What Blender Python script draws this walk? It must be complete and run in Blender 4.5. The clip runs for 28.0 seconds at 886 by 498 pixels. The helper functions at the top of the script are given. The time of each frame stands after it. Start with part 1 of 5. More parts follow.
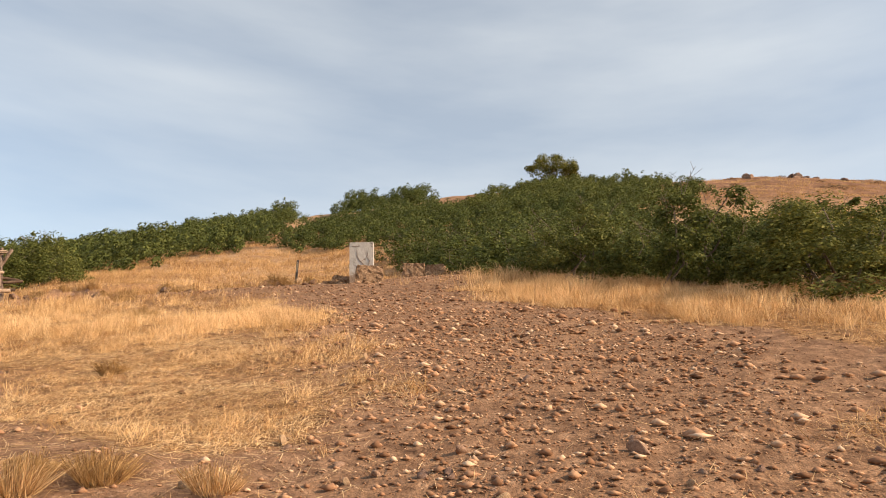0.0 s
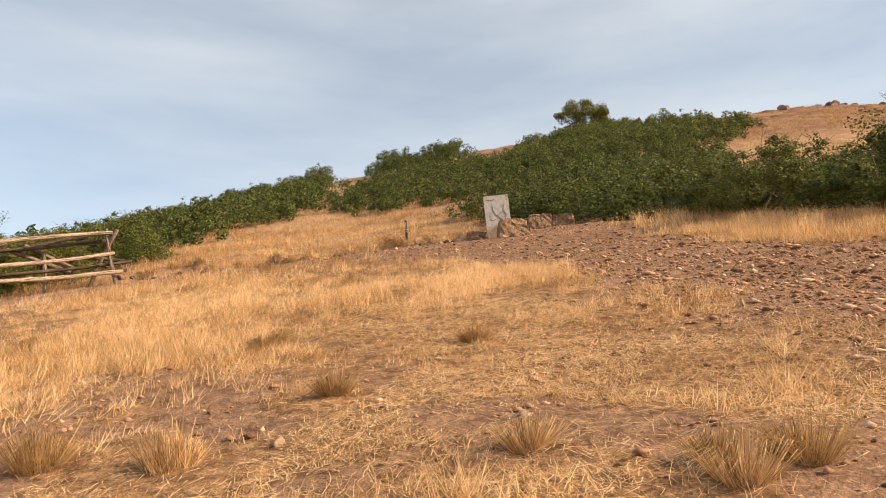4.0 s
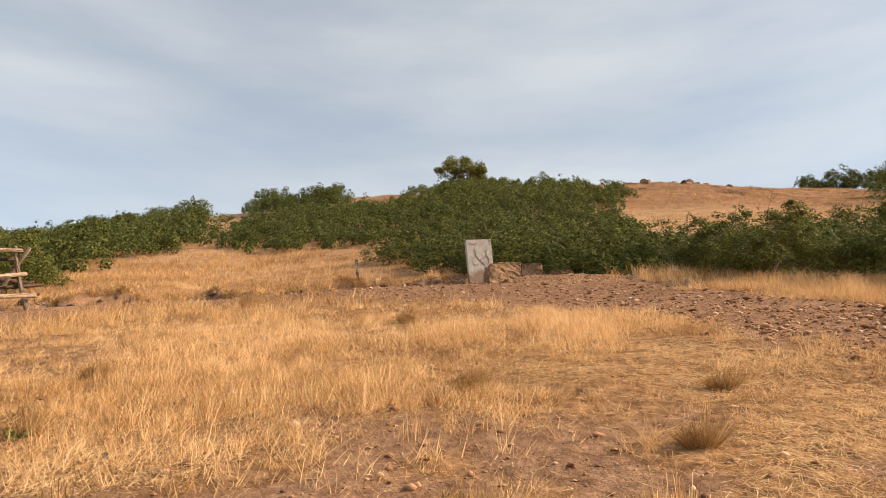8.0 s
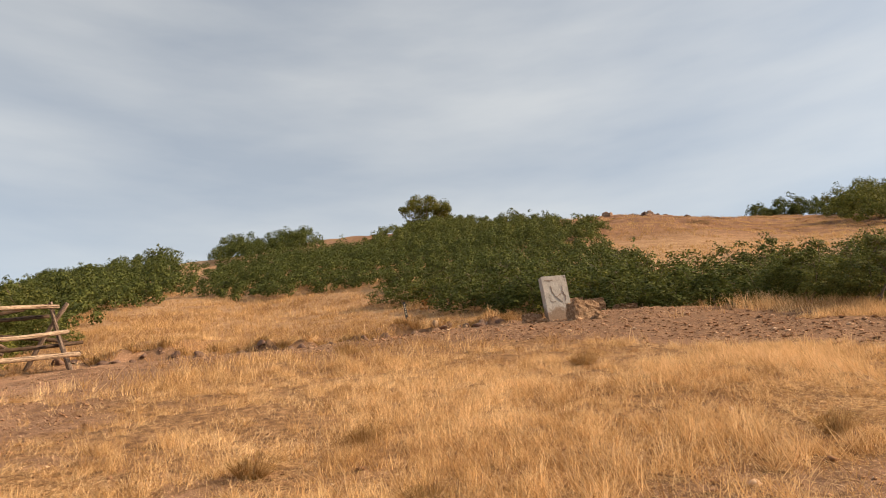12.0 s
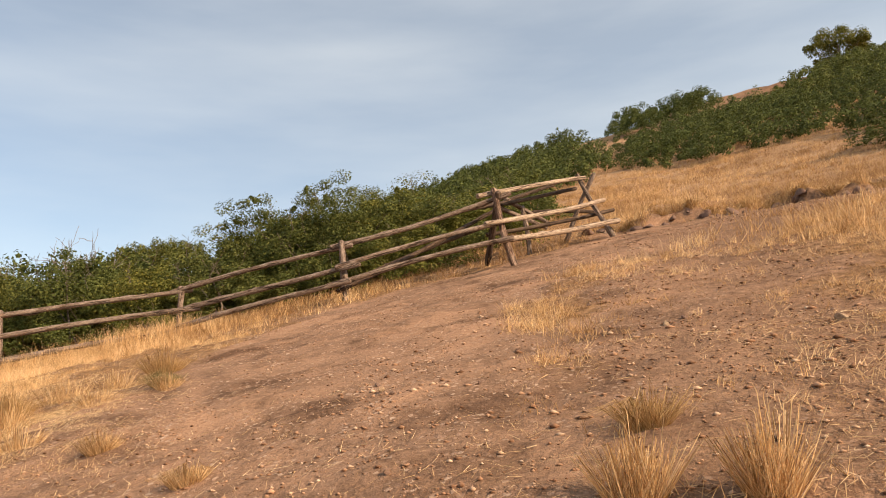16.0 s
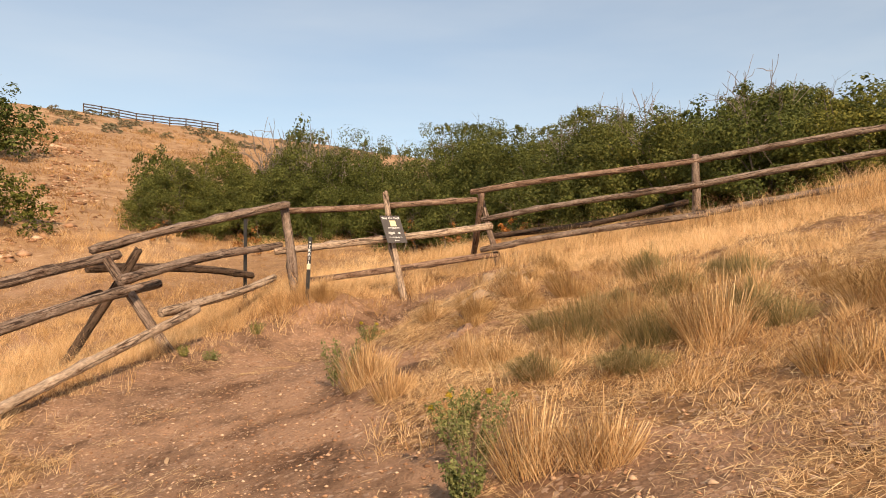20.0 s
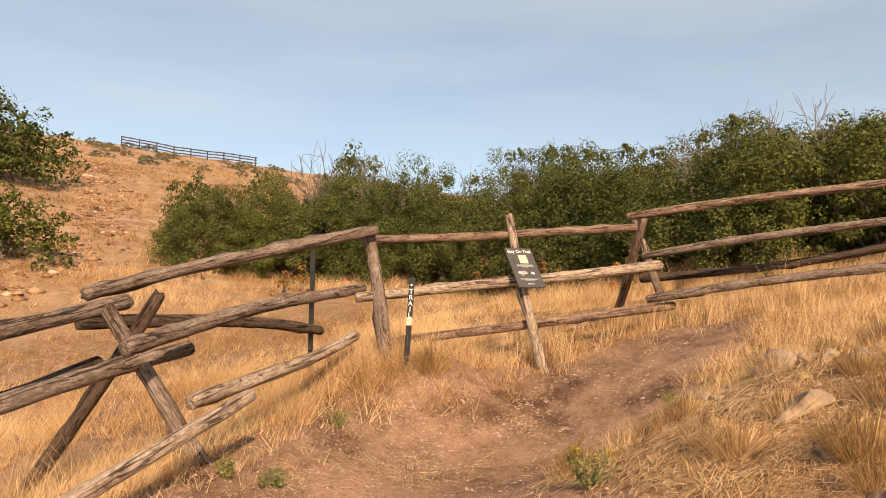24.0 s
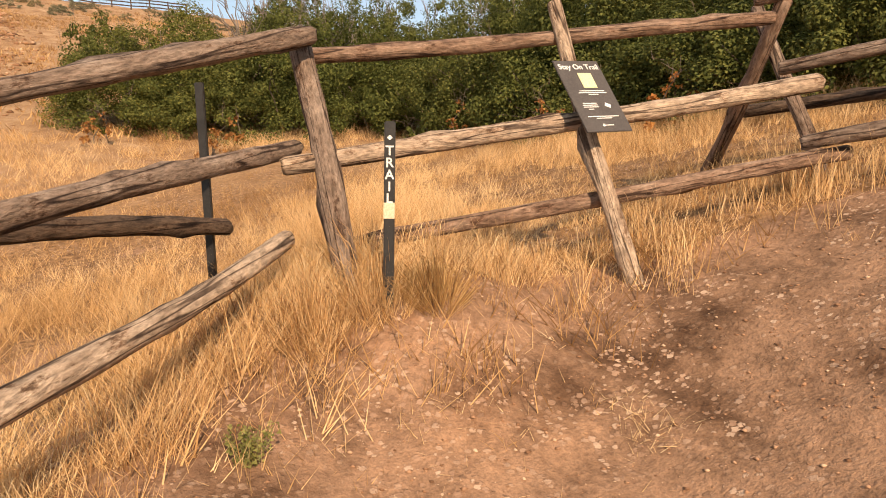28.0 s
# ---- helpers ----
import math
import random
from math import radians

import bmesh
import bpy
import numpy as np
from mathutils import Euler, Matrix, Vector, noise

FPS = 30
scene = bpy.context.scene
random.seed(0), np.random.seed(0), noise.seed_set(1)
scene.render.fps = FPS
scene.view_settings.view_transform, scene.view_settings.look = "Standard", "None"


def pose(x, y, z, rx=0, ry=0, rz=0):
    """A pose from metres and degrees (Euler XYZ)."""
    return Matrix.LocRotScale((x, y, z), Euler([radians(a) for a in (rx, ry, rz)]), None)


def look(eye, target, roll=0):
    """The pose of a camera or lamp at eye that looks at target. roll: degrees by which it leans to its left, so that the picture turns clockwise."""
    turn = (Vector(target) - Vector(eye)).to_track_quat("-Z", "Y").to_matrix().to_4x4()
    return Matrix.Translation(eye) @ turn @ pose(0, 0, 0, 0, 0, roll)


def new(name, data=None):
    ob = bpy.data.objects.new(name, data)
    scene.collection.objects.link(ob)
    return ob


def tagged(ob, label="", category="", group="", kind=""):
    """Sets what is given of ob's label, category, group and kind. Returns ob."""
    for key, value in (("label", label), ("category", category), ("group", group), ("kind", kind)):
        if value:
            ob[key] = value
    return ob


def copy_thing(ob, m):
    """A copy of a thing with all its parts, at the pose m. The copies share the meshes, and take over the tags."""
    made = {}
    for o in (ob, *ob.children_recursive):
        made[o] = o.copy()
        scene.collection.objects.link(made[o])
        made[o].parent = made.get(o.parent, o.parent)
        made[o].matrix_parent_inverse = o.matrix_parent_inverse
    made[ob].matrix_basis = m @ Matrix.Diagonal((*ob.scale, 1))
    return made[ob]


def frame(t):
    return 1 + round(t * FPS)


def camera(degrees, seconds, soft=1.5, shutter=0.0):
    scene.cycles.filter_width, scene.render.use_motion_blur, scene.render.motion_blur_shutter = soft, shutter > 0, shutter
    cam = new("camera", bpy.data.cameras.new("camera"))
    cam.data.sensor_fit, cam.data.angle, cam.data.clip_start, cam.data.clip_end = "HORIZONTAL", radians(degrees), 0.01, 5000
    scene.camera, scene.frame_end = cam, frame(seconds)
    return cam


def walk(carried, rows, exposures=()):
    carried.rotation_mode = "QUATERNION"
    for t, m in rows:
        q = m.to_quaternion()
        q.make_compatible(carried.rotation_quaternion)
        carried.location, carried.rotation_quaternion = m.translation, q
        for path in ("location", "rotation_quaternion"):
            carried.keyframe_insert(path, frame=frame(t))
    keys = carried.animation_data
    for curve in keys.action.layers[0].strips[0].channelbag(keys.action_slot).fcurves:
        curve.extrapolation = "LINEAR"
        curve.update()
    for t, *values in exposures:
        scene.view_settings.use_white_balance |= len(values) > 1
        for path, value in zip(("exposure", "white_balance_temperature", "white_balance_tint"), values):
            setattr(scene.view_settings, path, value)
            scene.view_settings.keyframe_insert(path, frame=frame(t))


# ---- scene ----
cam = camera(61.1, 28.0, soft=1.0)
PATH = [
    (0, (1.457, 2.112, 2.039), (1.245, 4.023, 2.588), 2.8),
    (0.5, (1.154, 2.138, 2.046), (1.082, 4.078, 2.529), 1.4),
    (1, (0.794, 2.246, 2.081), (0.835, 4.195, 2.525), 1.0),
    (1.5, (0.404, 2.303, 2.099), (0.565, 4.244, 2.555), -0.0),
    (2, (0.016, 2.396, 2.109), (0.06, 4.323, 2.644), 0.7),
    (2.5, (-0.387, 2.445, 2.1), (-0.416, 4.371, 2.638), 1.2),
    (3, (-0.763, 2.399, 2.117), (-0.899, 4.336, 2.597), -2.6),
    (3.5, (-1.189, 2.417, 2.098), (-1.452, 4.351, 2.533), -0.8),
    (5.5, (-2.682, 2.359, 1.987), (-2.807, 4.295, 2.471), -1.9),
    (6, (-3.05, 2.457, 2.002), (-3.134, 4.391, 2.507), -2.0),
    (6.5, (-3.41, 2.592, 2.004), (-3.438, 4.534, 2.481), -1.6),
    (7, (-3.8, 2.816, 2.031), (-3.72, 4.725, 2.622), -0.1),
    (7.5, (-4.197, 2.966, 2.092), (-4.116, 4.898, 2.601), -2.0),
    (8, (-4.587, 3.098, 2.1), (-4.446, 5.012, 2.663), -0.1),
    (8.5, (-5.015, 3.096, 2.128), (-4.917, 5.015, 2.684), -2.1),
    (9, (-5.417, 3.047, 2.097), (-5.43, 5.002, 2.519), -5.4),
    (9.5, (-5.806, 3.026, 2.106), (-5.766, 4.983, 2.517), -7.5),
    (10, (-6.16, 3.071, 2.131), (-5.962, 5.006, 2.599), -6.6),
    (10.5, (-6.456, 3.255, 2.199), (-6.177, 5.155, 2.76), -3.0),
    (11, (-6.769, 3.383, 2.251), (-6.352, 5.265, 2.787), -2.3),
    (11.5, (-7.086, 3.595, 2.285), (-6.716, 5.468, 2.879), -2.1),
    (12, (-7.427, 3.831, 2.325), (-7.145, 5.699, 2.983), -3.6),
    (12.5, (-7.921, 3.919, 2.288), (-7.86, 5.849, 2.809), -6.9),
    (13, (-8.44, 4.118, 2.281), (-8.791, 6.015, 2.811), -1.6),
    (13.5, (-9.007, 4.254, 2.335), (-9.464, 6.132, 2.848), -3.3),
    (15.5, (-10.845, 4.529, 2.317), (-11.697, 6.303, 2.676), -1.5),
    (16, (-11.335, 4.598, 2.355), (-12.017, 6.436, 2.75), -2.8),
    (16.5, (-11.887, 4.795, 2.345), (-12.821, 6.524, 2.711), -1.3),
    (17, (-12.394, 4.93, 2.343), (-13.459, 6.593, 2.659), -0.6),
    (17.5, (-12.824, 5.104, 2.388), (-13.935, 6.757, 2.574), -2.8),
    (18, (-13.369, 5.231, 2.397), (-14.589, 6.806, 2.571), -0.2),
    (18.5, (-13.926, 5.347, 2.416), (-15.382, 6.713, 2.539), 1.2),
    (19, (-14.468, 5.507, 2.497), (-16.218, 6.471, 2.574), -0.1),
    (19.5, (-14.976, 5.588, 2.526), (-16.789, 6.429, 2.606), 0.6),
    (20, (-15.532, 5.794, 2.521), (-17.308, 6.711, 2.574), 0.9),
    (20.5, (-16.153, 5.86, 2.594), (-17.935, 6.768, 2.601), -0.4),
    (21, (-16.693, 5.887, 2.633), (-18.522, 6.697, 2.612), -1.8),
    (21.5, (-17.21, 5.877, 2.684), (-19.068, 6.615, 2.741), -0.5),
    (23.5, (-19.336, 6.249, 2.717), (-21.119, 7.133, 2.918), -1.4),
    (24, (-19.833, 6.297, 2.687), (-21.641, 7.137, 2.843), 1.8),
    (24.5, (-20.319, 6.415, 2.661), (-21.985, 7.522, 2.709), -0.7),
    (25, (-20.819, 6.546, 2.653), (-22.521, 7.598, 2.67), 2.1),
    (25.5, (-21.311, 6.696, 2.654), (-23.039, 7.701, 2.579), 2.5),
    (26, (-21.853, 6.915, 2.679), (-23.643, 7.797, 2.539), 0.7),
    (26.5, (-22.376, 7.064, 2.686), (-24.163, 7.942, 2.495), 0.2),
    (27, (-22.87, 7.325, 2.718), (-24.626, 8.256, 2.493), -1.7),
    (27.5, (-23.319, 7.532, 2.734), (-25.066, 8.472, 2.483), -1.0),
    (28, (-23.794, 7.811, 2.803), (-25.545, 8.749, 2.567), -1.0),
]
walk(cam, [(t, look(eye, target, roll)) for t, eye, target, roll in PATH],
     [(0.0, 0.56, 6750, 12), (3.0, 0.6, 6750, 12), (7.0, 0.54, 6950, 13), (9.0, 0.56, 6950, 13), (11.0, 0.46, 7500, 15), (12.0, 0.44, 7100, 13), (13.0, 0.58, 6750, 12), (16.0, 0.46, 6700, 12), (20.0, 0.32, 6800, 13), (28.0, 0.38, 6850, 13)])

# ---- light ----
SUN_AZ, SUN_EL = 102.0, 33.0      # degrees clockwise from +y, degrees up
world = bpy.data.worlds.new("world")
scene.world = world
world.use_nodes = True
wn, wl = world.node_tree.nodes, world.node_tree.links
sky = wn.new("ShaderNodeTexSky")
sky.sky_type = "NISHITA"
sky.sun_disc = False
sky.sun_elevation, sky.sun_rotation = radians(SUN_EL), radians(SUN_AZ)
sky.altitude, sky.air_density, sky.dust_density, sky.ozone_density = 1500, 1.0, 2.0, 0.35
# thin cirrus drawn out in streaks
tc = wn.new("ShaderNodeTexCoord")
mp = wn.new("ShaderNodeMapping")
mp.inputs["Rotation"].default_value = (0.3, -0.45, 0.5)
mp.inputs["Scale"].default_value = (1.3, 1.0, 6.0)
wl.new(tc.outputs["Generated"], mp.inputs[0])
cn = wn.new("ShaderNodeTexNoise")
cn.inputs["Scale"].default_value, cn.inputs["Detail"].default_value, cn.inputs["Roughness"].default_value = 1.9, 5, 0.5
wl.new(mp.outputs[0], cn.inputs["Vector"])
cr = wn.new("ShaderNodeValToRGB")
cr.color_ramp.elements[0].position, cr.color_ramp.elements[0].color = 0.33, (0.3, 0.3, 0.3, 1)
cr.color_ramp.elements[1].position, cr.color_ramp.elements[1].color = 0.78, (0.58, 0.58, 0.58, 1)
wl.new(cn.outputs["Fac"], cr.inputs[0])
cm = wn.new("ShaderNodeMix")
cm.data_type = "RGBA"
xyz = wn.new("ShaderNodeSeparateXYZ")
wl.new(tc.outputs["Generated"], xyz.inputs[0])
fade = wn.new("ShaderNodeMapRange")
fade.inputs["From Min"].default_value, fade.inputs["From Max"].default_value = -0.95, 0.1
fade.inputs["To Min"].default_value, fade.inputs["To Max"].default_value = 0.8, 1.0
wl.new(xyz.outputs["X"], fade.inputs["Value"])
thin_cloud = wn.new("ShaderNodeMath")
thin_cloud.operation = "MULTIPLY"
wl.new(cr.outputs[0], thin_cloud.inputs[0])
wl.new(fade.outputs[0], thin_cloud.inputs[1])
wl.new(thin_cloud.outputs[0], cm.inputs[0])
haze = wn.new("ShaderNodeMix")
haze.data_type, haze.blend_type = "RGBA", "MULTIPLY"
haze.inputs[0].default_value, haze.inputs[7].default_value = 1.0, (0.95, 1.03, 1.0, 1)
wl.new(sky.outputs[0], haze.inputs[6])
wl.new(haze.outputs[2], cm.inputs[6])
cm.inputs[7].default_value = (6.5, 6.8, 6.7, 1)
wl.new(cm.outputs[2], wn["Background"].inputs[0])
wn["Background"].inputs[1].default_value = 0.112
sun = new("sun", bpy.data.lights.new("sun", "SUN"))
sun.data.energy, sun.data.angle, sun.data.color = 5.0, radians(0.9), (1.0, 0.755, 0.52)
sd = Vector((math.sin(radians(SUN_AZ)) * math.cos(radians(SUN_EL)), math.cos(radians(SUN_AZ)) * math.cos(radians(SUN_EL)), math.sin(radians(SUN_EL))))
sun.matrix_world = look(sd * 60 + Vector((-12, 10, 0)), (-12, 10, 0))


# ---- materials ----
def mat(name, rough=0.9, spec=0.2):
    m = bpy.data.materials.new(name)
    m.use_nodes = True
    b = m.node_tree.nodes["Principled BSDF"]
    b.inputs["Roughness"].default_value = rough
    b.inputs["Specular IOR Level"].default_value = spec
    return m, m.node_tree.nodes, m.node_tree.links, b


def ramp(n, l, src, stops):
    r = n.new("ShaderNodeValToRGB")
    e = r.color_ramp.elements
    while len(e) < len(stops):
        e.new(0.5)
    for k, (p, c) in zip(e, stops):
        k.position, k.color = p, (*c, 1)
    l.new(src, r.inputs[0])
    return r.outputs[0]


def noise_tex(n, l, scale, detail=4, rough=0.6, vec=None, stretch=None):
    t = n.new("ShaderNodeTexNoise")
    t.inputs["Scale"].default_value, t.inputs["Detail"].default_value, t.inputs["Roughness"].default_value = scale, detail, rough
    c = n.new("ShaderNodeTexCoord")
    src = c.outputs["Object"]
    if stretch:
        mp = n.new("ShaderNodeMapping")
        mp.inputs["Scale"].default_value = stretch
        l.new(src, mp.inputs[0])
        src = mp.outputs[0]
    l.new(src, t.inputs["Vector"])
    return t.outputs["Fac"]


def mixc(n, l, fac, a, b, kind="MIX"):
    x = n.new("ShaderNodeMix")
    x.data_type, x.blend_type = "RGBA", kind
    for s, i in ((fac, 0), (a, 6), (b, 7)):
        if isinstance(s, (int, float)):
            x.inputs[i].default_value = s
        elif isinstance(s, tuple):
            x.inputs[i].default_value = (*s, 1)
        else:
            l.new(s, x.inputs[i])
    return x.outputs[2]


def bump(n, l, b, src, strength, dist):
    k = n.new("ShaderNodeBump")
    k.inputs["Strength"].default_value, k.inputs["Distance"].default_value = strength, dist
    l.new(src, k.inputs["Height"])
    l.new(k.outputs[0], b.inputs["Normal"])


def attr(n, name):
    a = n.new("ShaderNodeAttribute")
    a.attribute_name = name
    return a.outputs["Fac"]


def noisy(name, stops, scale, fine=60, rough=0.9, relief=0.4, dist=0.01, stretch=None, spec=0.2, lo=0.72, hi=1.15, cracks=False):
    m, n, l, b = mat(name, rough, spec)
    big = noise_tex(n, l, scale, 5, 0.65, stretch=stretch)
    small = noise_tex(n, l, fine, 4, 0.7, stretch=stretch)
    c = ramp(n, l, big, stops)
    g = ramp(n, l, small, [(0.34, (lo, lo, lo)), (0.66, (hi, hi, hi))])
    c = mixc(n, l, 1.0, c, g, "MULTIPLY")
    if cracks:
        line = noise_tex(n, l, 11, 2, 0.5, stretch=(1, 1, 0.045))
        c = mixc(n, l, 1.0, c, ramp(n, l, line, [(0.47, (1, 1, 1)), (0.488, (0.22, 0.2, 0.2)), (0.506, (0.22, 0.2, 0.2)), (0.525, (1, 1, 1))]), "MULTIPLY")
        bark = noise_tex(n, l, 6, 9, 0.82, stretch=(1.3, 1.3, 0.5))
        c = mixc(n, l, 1.0, c, ramp(n, l, bark, [(0.37, (0.3, 0.24, 0.21)), (0.42, (0.62, 0.53, 0.47)), (0.455, (1.03, 1.03, 1.03))]), "MULTIPLY")
    l.new(c, b.inputs["Base Color"])
    bump(n, l, b, small, relief, dist)
    return m


def ground_material():
    m, n, l, b = mat("ground_soil", 0.95, 0.1)
    n1, n2, n3 = noise_tex(n, l, 0.9, 6, 0.65), noise_tex(n, l, 9, 5, 0.7), noise_tex(n, l, 70, 4, 0.75)
    straw = ramp(n, l, n2, [(0.3, (0.085, 0.045, 0.024)), (0.43, (0.18, 0.1, 0.05)), (0.57, (0.32, 0.185, 0.09)), (0.72, (0.52, 0.33, 0.17))])
    earth = ramp(n, l, n2, [(0.3, (0.095, 0.052, 0.031)), (0.45, (0.19, 0.11, 0.066)), (0.6, (0.30, 0.18, 0.108)), (0.76, (0.48, 0.31, 0.195))])
    n4 = noise_tex(n, l, 2.6, 8, 0.75)
    red = ramp(n, l, n4, [(0.32, (0.134, 0.079, 0.050)), (0.44, (0.231, 0.139, 0.087)), (0.56, (0.315, 0.192, 0.122)), (0.72, (0.361, 0.214, 0.130))])
    n5, n6 = noise_tex(n, l, 0.7, 5, 0.6), noise_tex(n, l, 24, 4, 0.7)
    red = mixc(n, l, ramp(n, l, n5, [(0.48, (0, 0, 0)), (0.6, (0.8, 0.8, 0.8))]), red, (0.405, 0.242, 0.148))
    red = mixc(n, l, 1.0, red, ramp(n, l, n1, [(0.36, (0.44, 0.41, 0.39)), (0.5, (1, 1, 1))]), "MULTIPLY")
    red = mixc(n, l, 1.0, red, ramp(n, l, n6, [(0.36, (0.84, 0.82, 0.81)), (0.5, (1, 1, 1)), (0.64, (1.14, 1.13, 1.1))]), "MULTIPLY")
    hill = ramp(n, l, noise_tex(n, l, 0.9, 10, 0.78), [(0.34, (0.19, 0.105, 0.055)), (0.44, (0.31, 0.185, 0.098)), (0.55, (0.40, 0.255, 0.14)), (0.68, (0.53, 0.385, 0.25))])
    grain = ramp(n, l, n3, [(0.33, (0.4, 0.38, 0.36)), (0.45, (0.86, 0.86, 0.86)), (0.56, (1.06, 1.06, 1.06)), (0.67, (1.5, 1.45, 1.38))])
    soil = mixc(n, l, attr(n, "red"), earth, red)
    # ragged edge between straw and bare soil
    add = n.new("ShaderNodeMath")
    add.operation = "ADD"
    l.new(attr(n, "dirt"), add.inputs[0])
    l.new(n2, add.inputs[1])
    edge = ramp(n, l, add.outputs[0], [(0.78, (0, 0, 0)), (1.1, (1, 1, 1))])
    near = mixc(n, l, edge, straw, soil)
    crest = ramp(n, l, noise_tex(n, l, 0.5, 10, 0.75), [(0.34, (0.1, 0.052, 0.033)), (0.45, (0.18, 0.095, 0.055)), (0.56, (0.255, 0.14, 0.08)), (0.68, (0.36, 0.23, 0.14))])
    col = mixc(n, l, attr(n, "far"), near, hill)
    col = mixc(n, l, attr(n, "crest"), col, crest)
    # dusty trail soil is finer, with small stones set in it
    dust = ramp(n, l, n3, [(0.34, (0.8, 0.79, 0.78)), (0.5, (1, 1, 1)), (0.66, (1.16, 1.15, 1.13))])
    vo, warp = n.new("ShaderNodeTexVoronoi"), noise_tex(n, l, 60, 2, 0.5)
    co = n.new("ShaderNodeTexCoord")
    vo.inputs["Scale"].default_value = 26
    shift = n.new("ShaderNodeVectorMath")
    shift.operation = "MULTIPLY_ADD"
    l.new(warp, shift.inputs[0])
    shift.inputs[1].default_value = (0.03, 0.03, 0.03)
    l.new(co.outputs["Object"], shift.inputs[2])
    l.new(shift.outputs[0], vo.inputs["Vector"])
    sep = n.new("ShaderNodeSeparateColor")
    l.new(vo.outputs["Color"], sep.inputs[0])
    size = n.new("ShaderNodeMath")
    size.operation = "MULTIPLY_ADD"
    l.new(sep.outputs[0], size.inputs[0])
    size.inputs[1].default_value = -0.55
    l.new(vo.outputs["Distance"], size.inputs[2])
    bed = mixc(n, l, 1.0, ramp(n, l, size.outputs[0], [(0.0, (1, 1, 1)), (0.05, (0, 0, 0))]), attr(n, "red"), "MULTIPLY")
    stones = mixc(n, l, 1.0, bed, ramp(n, l, noise_tex(n, l, 1.7, 4, 0.6), [(0.44, (0.15, 0.15, 0.15)), (0.58, (0.9, 0.9, 0.9))]), "MULTIPLY")
    pebble = ramp(n, l, sep.outputs[1], [(0.0, (0.21, 0.125, 0.08)), (0.5, (0.38, 0.24, 0.16)), (1.0, (0.56, 0.41, 0.3))])
    col = mixc(n, l, 1.0, col, mixc(n, l, attr(n, "red"), grain, dust), "MULTIPLY")
    l.new(mixc(n, l, stones, col, pebble), b.inputs["Base Color"])
    bump(n, l, b, mixc(n, l, 0.35, n6, stones), 0.7, 0.05)
    return m


def blade_material(name, dark, mid, light):
    m, n, l, b = mat(name, 0.7, 0.25)
    c = ramp(n, l, attr(n, "tone"), [(0.0, dark), (0.5, mid), (1.0, light)])
    l.new(c, b.inputs["Base Color"])
    t = n.new("ShaderNodeBsdfTranslucent")
    l.new(c, t.inputs[0])
    x = n.new("ShaderNodeMixShader")
    x.inputs[0].default_value = 0.3
    l.new(b.outputs[0], x.inputs[1])
    l.new(t.outputs[0], x.inputs[2])
    l.new(x.outputs[0], n["Material Output"].inputs[0])
    return m


def leaf_material(name, dark, mid, light):
    m, n, l, b = mat(name, 0.65, 0.12)
    g = n.new("ShaderNodeNewGeometry")
    c = ramp(n, l, g.outputs["Random Per Island"], [(0.0, dark), (0.55, mid), (1.0, light)])
    o = n.new("ShaderNodeObjectInfo")
    tint = ramp(n, l, o.outputs["Random"], [(0.0, (0.8, 0.85, 0.8)), (0.5, (1, 1, 1)), (1.0, (1.22, 1.1, 0.85))])
    c = mixc(n, l, 1.0, c, tint, "MULTIPLY")
    l.new(c, b.inputs["Base Color"])
    t = n.new("ShaderNodeBsdfTranslucent")
    l.new(c, t.inputs[0])
    x = n.new("ShaderNodeMixShader")
    x.inputs[0].default_value = 0.3
    l.new(b.outputs[0], x.inputs[1])
    l.new(t.outputs[0], x.inputs[2])
    l.new(x.outputs[0], n["Material Output"].inputs[0])
    return m


M_SAGELEAF = leaf_material("sage_leaves", (0.14, 0.125, 0.075), (0.23, 0.205, 0.13), (0.33, 0.29, 0.19))
M_GROUND = ground_material()
M_GRASS = blade_material("dry_grass_blades", (0.26, 0.138, 0.054), (0.62, 0.385, 0.168), (0.92, 0.675, 0.385))
M_STRAW = blade_material("straw_litter", (0.30, 0.165, 0.075), (0.74, 0.51, 0.26), (0.93, 0.74, 0.46))
M_BROWN = blade_material("brown_bunchgrass", (0.24, 0.13, 0.05), (0.48, 0.29, 0.115), (0.68, 0.46, 0.21))
M_SAGE = blade_material("grey_green_stems", (0.16, 0.135, 0.05), (0.31, 0.245, 0.1), (0.55, 0.4, 0.19))
M_WEED = leaf_material("weed_leaves", (0.12, 0.135, 0.045), (0.215, 0.225, 0.08), (0.35, 0.34, 0.14))
M_LEAF = leaf_material("oak_leaves", (0.06, 0.071, 0.02), (0.117, 0.134, 0.035), (0.212, 0.214, 0.06))
M_LEAF_FAR = leaf_material("far_oak_leaves", (0.042, 0.053, 0.014), (0.088, 0.108, 0.028), (0.17, 0.187, 0.053))
M_RUST = leaf_material("rust_leaves", (0.22, 0.09, 0.03), (0.38, 0.17, 0.06), (0.5, 0.28, 0.1))
M_DRYBRUSH = leaf_material("dry_brush_leaves", (0.16, 0.085, 0.04), (0.26, 0.145, 0.07), (0.38, 0.24, 0.12))
M_TWIG = noisy("grey_twig", [(0.3, (0.10, 0.075, 0.055)), (0.7, (0.22, 0.18, 0.14))], 8)
M_DEADWOOD = noisy("bleached_deadwood", [(0.3, (0.16, 0.13, 0.11)), (0.7, (0.33, 0.28, 0.24))], 9)
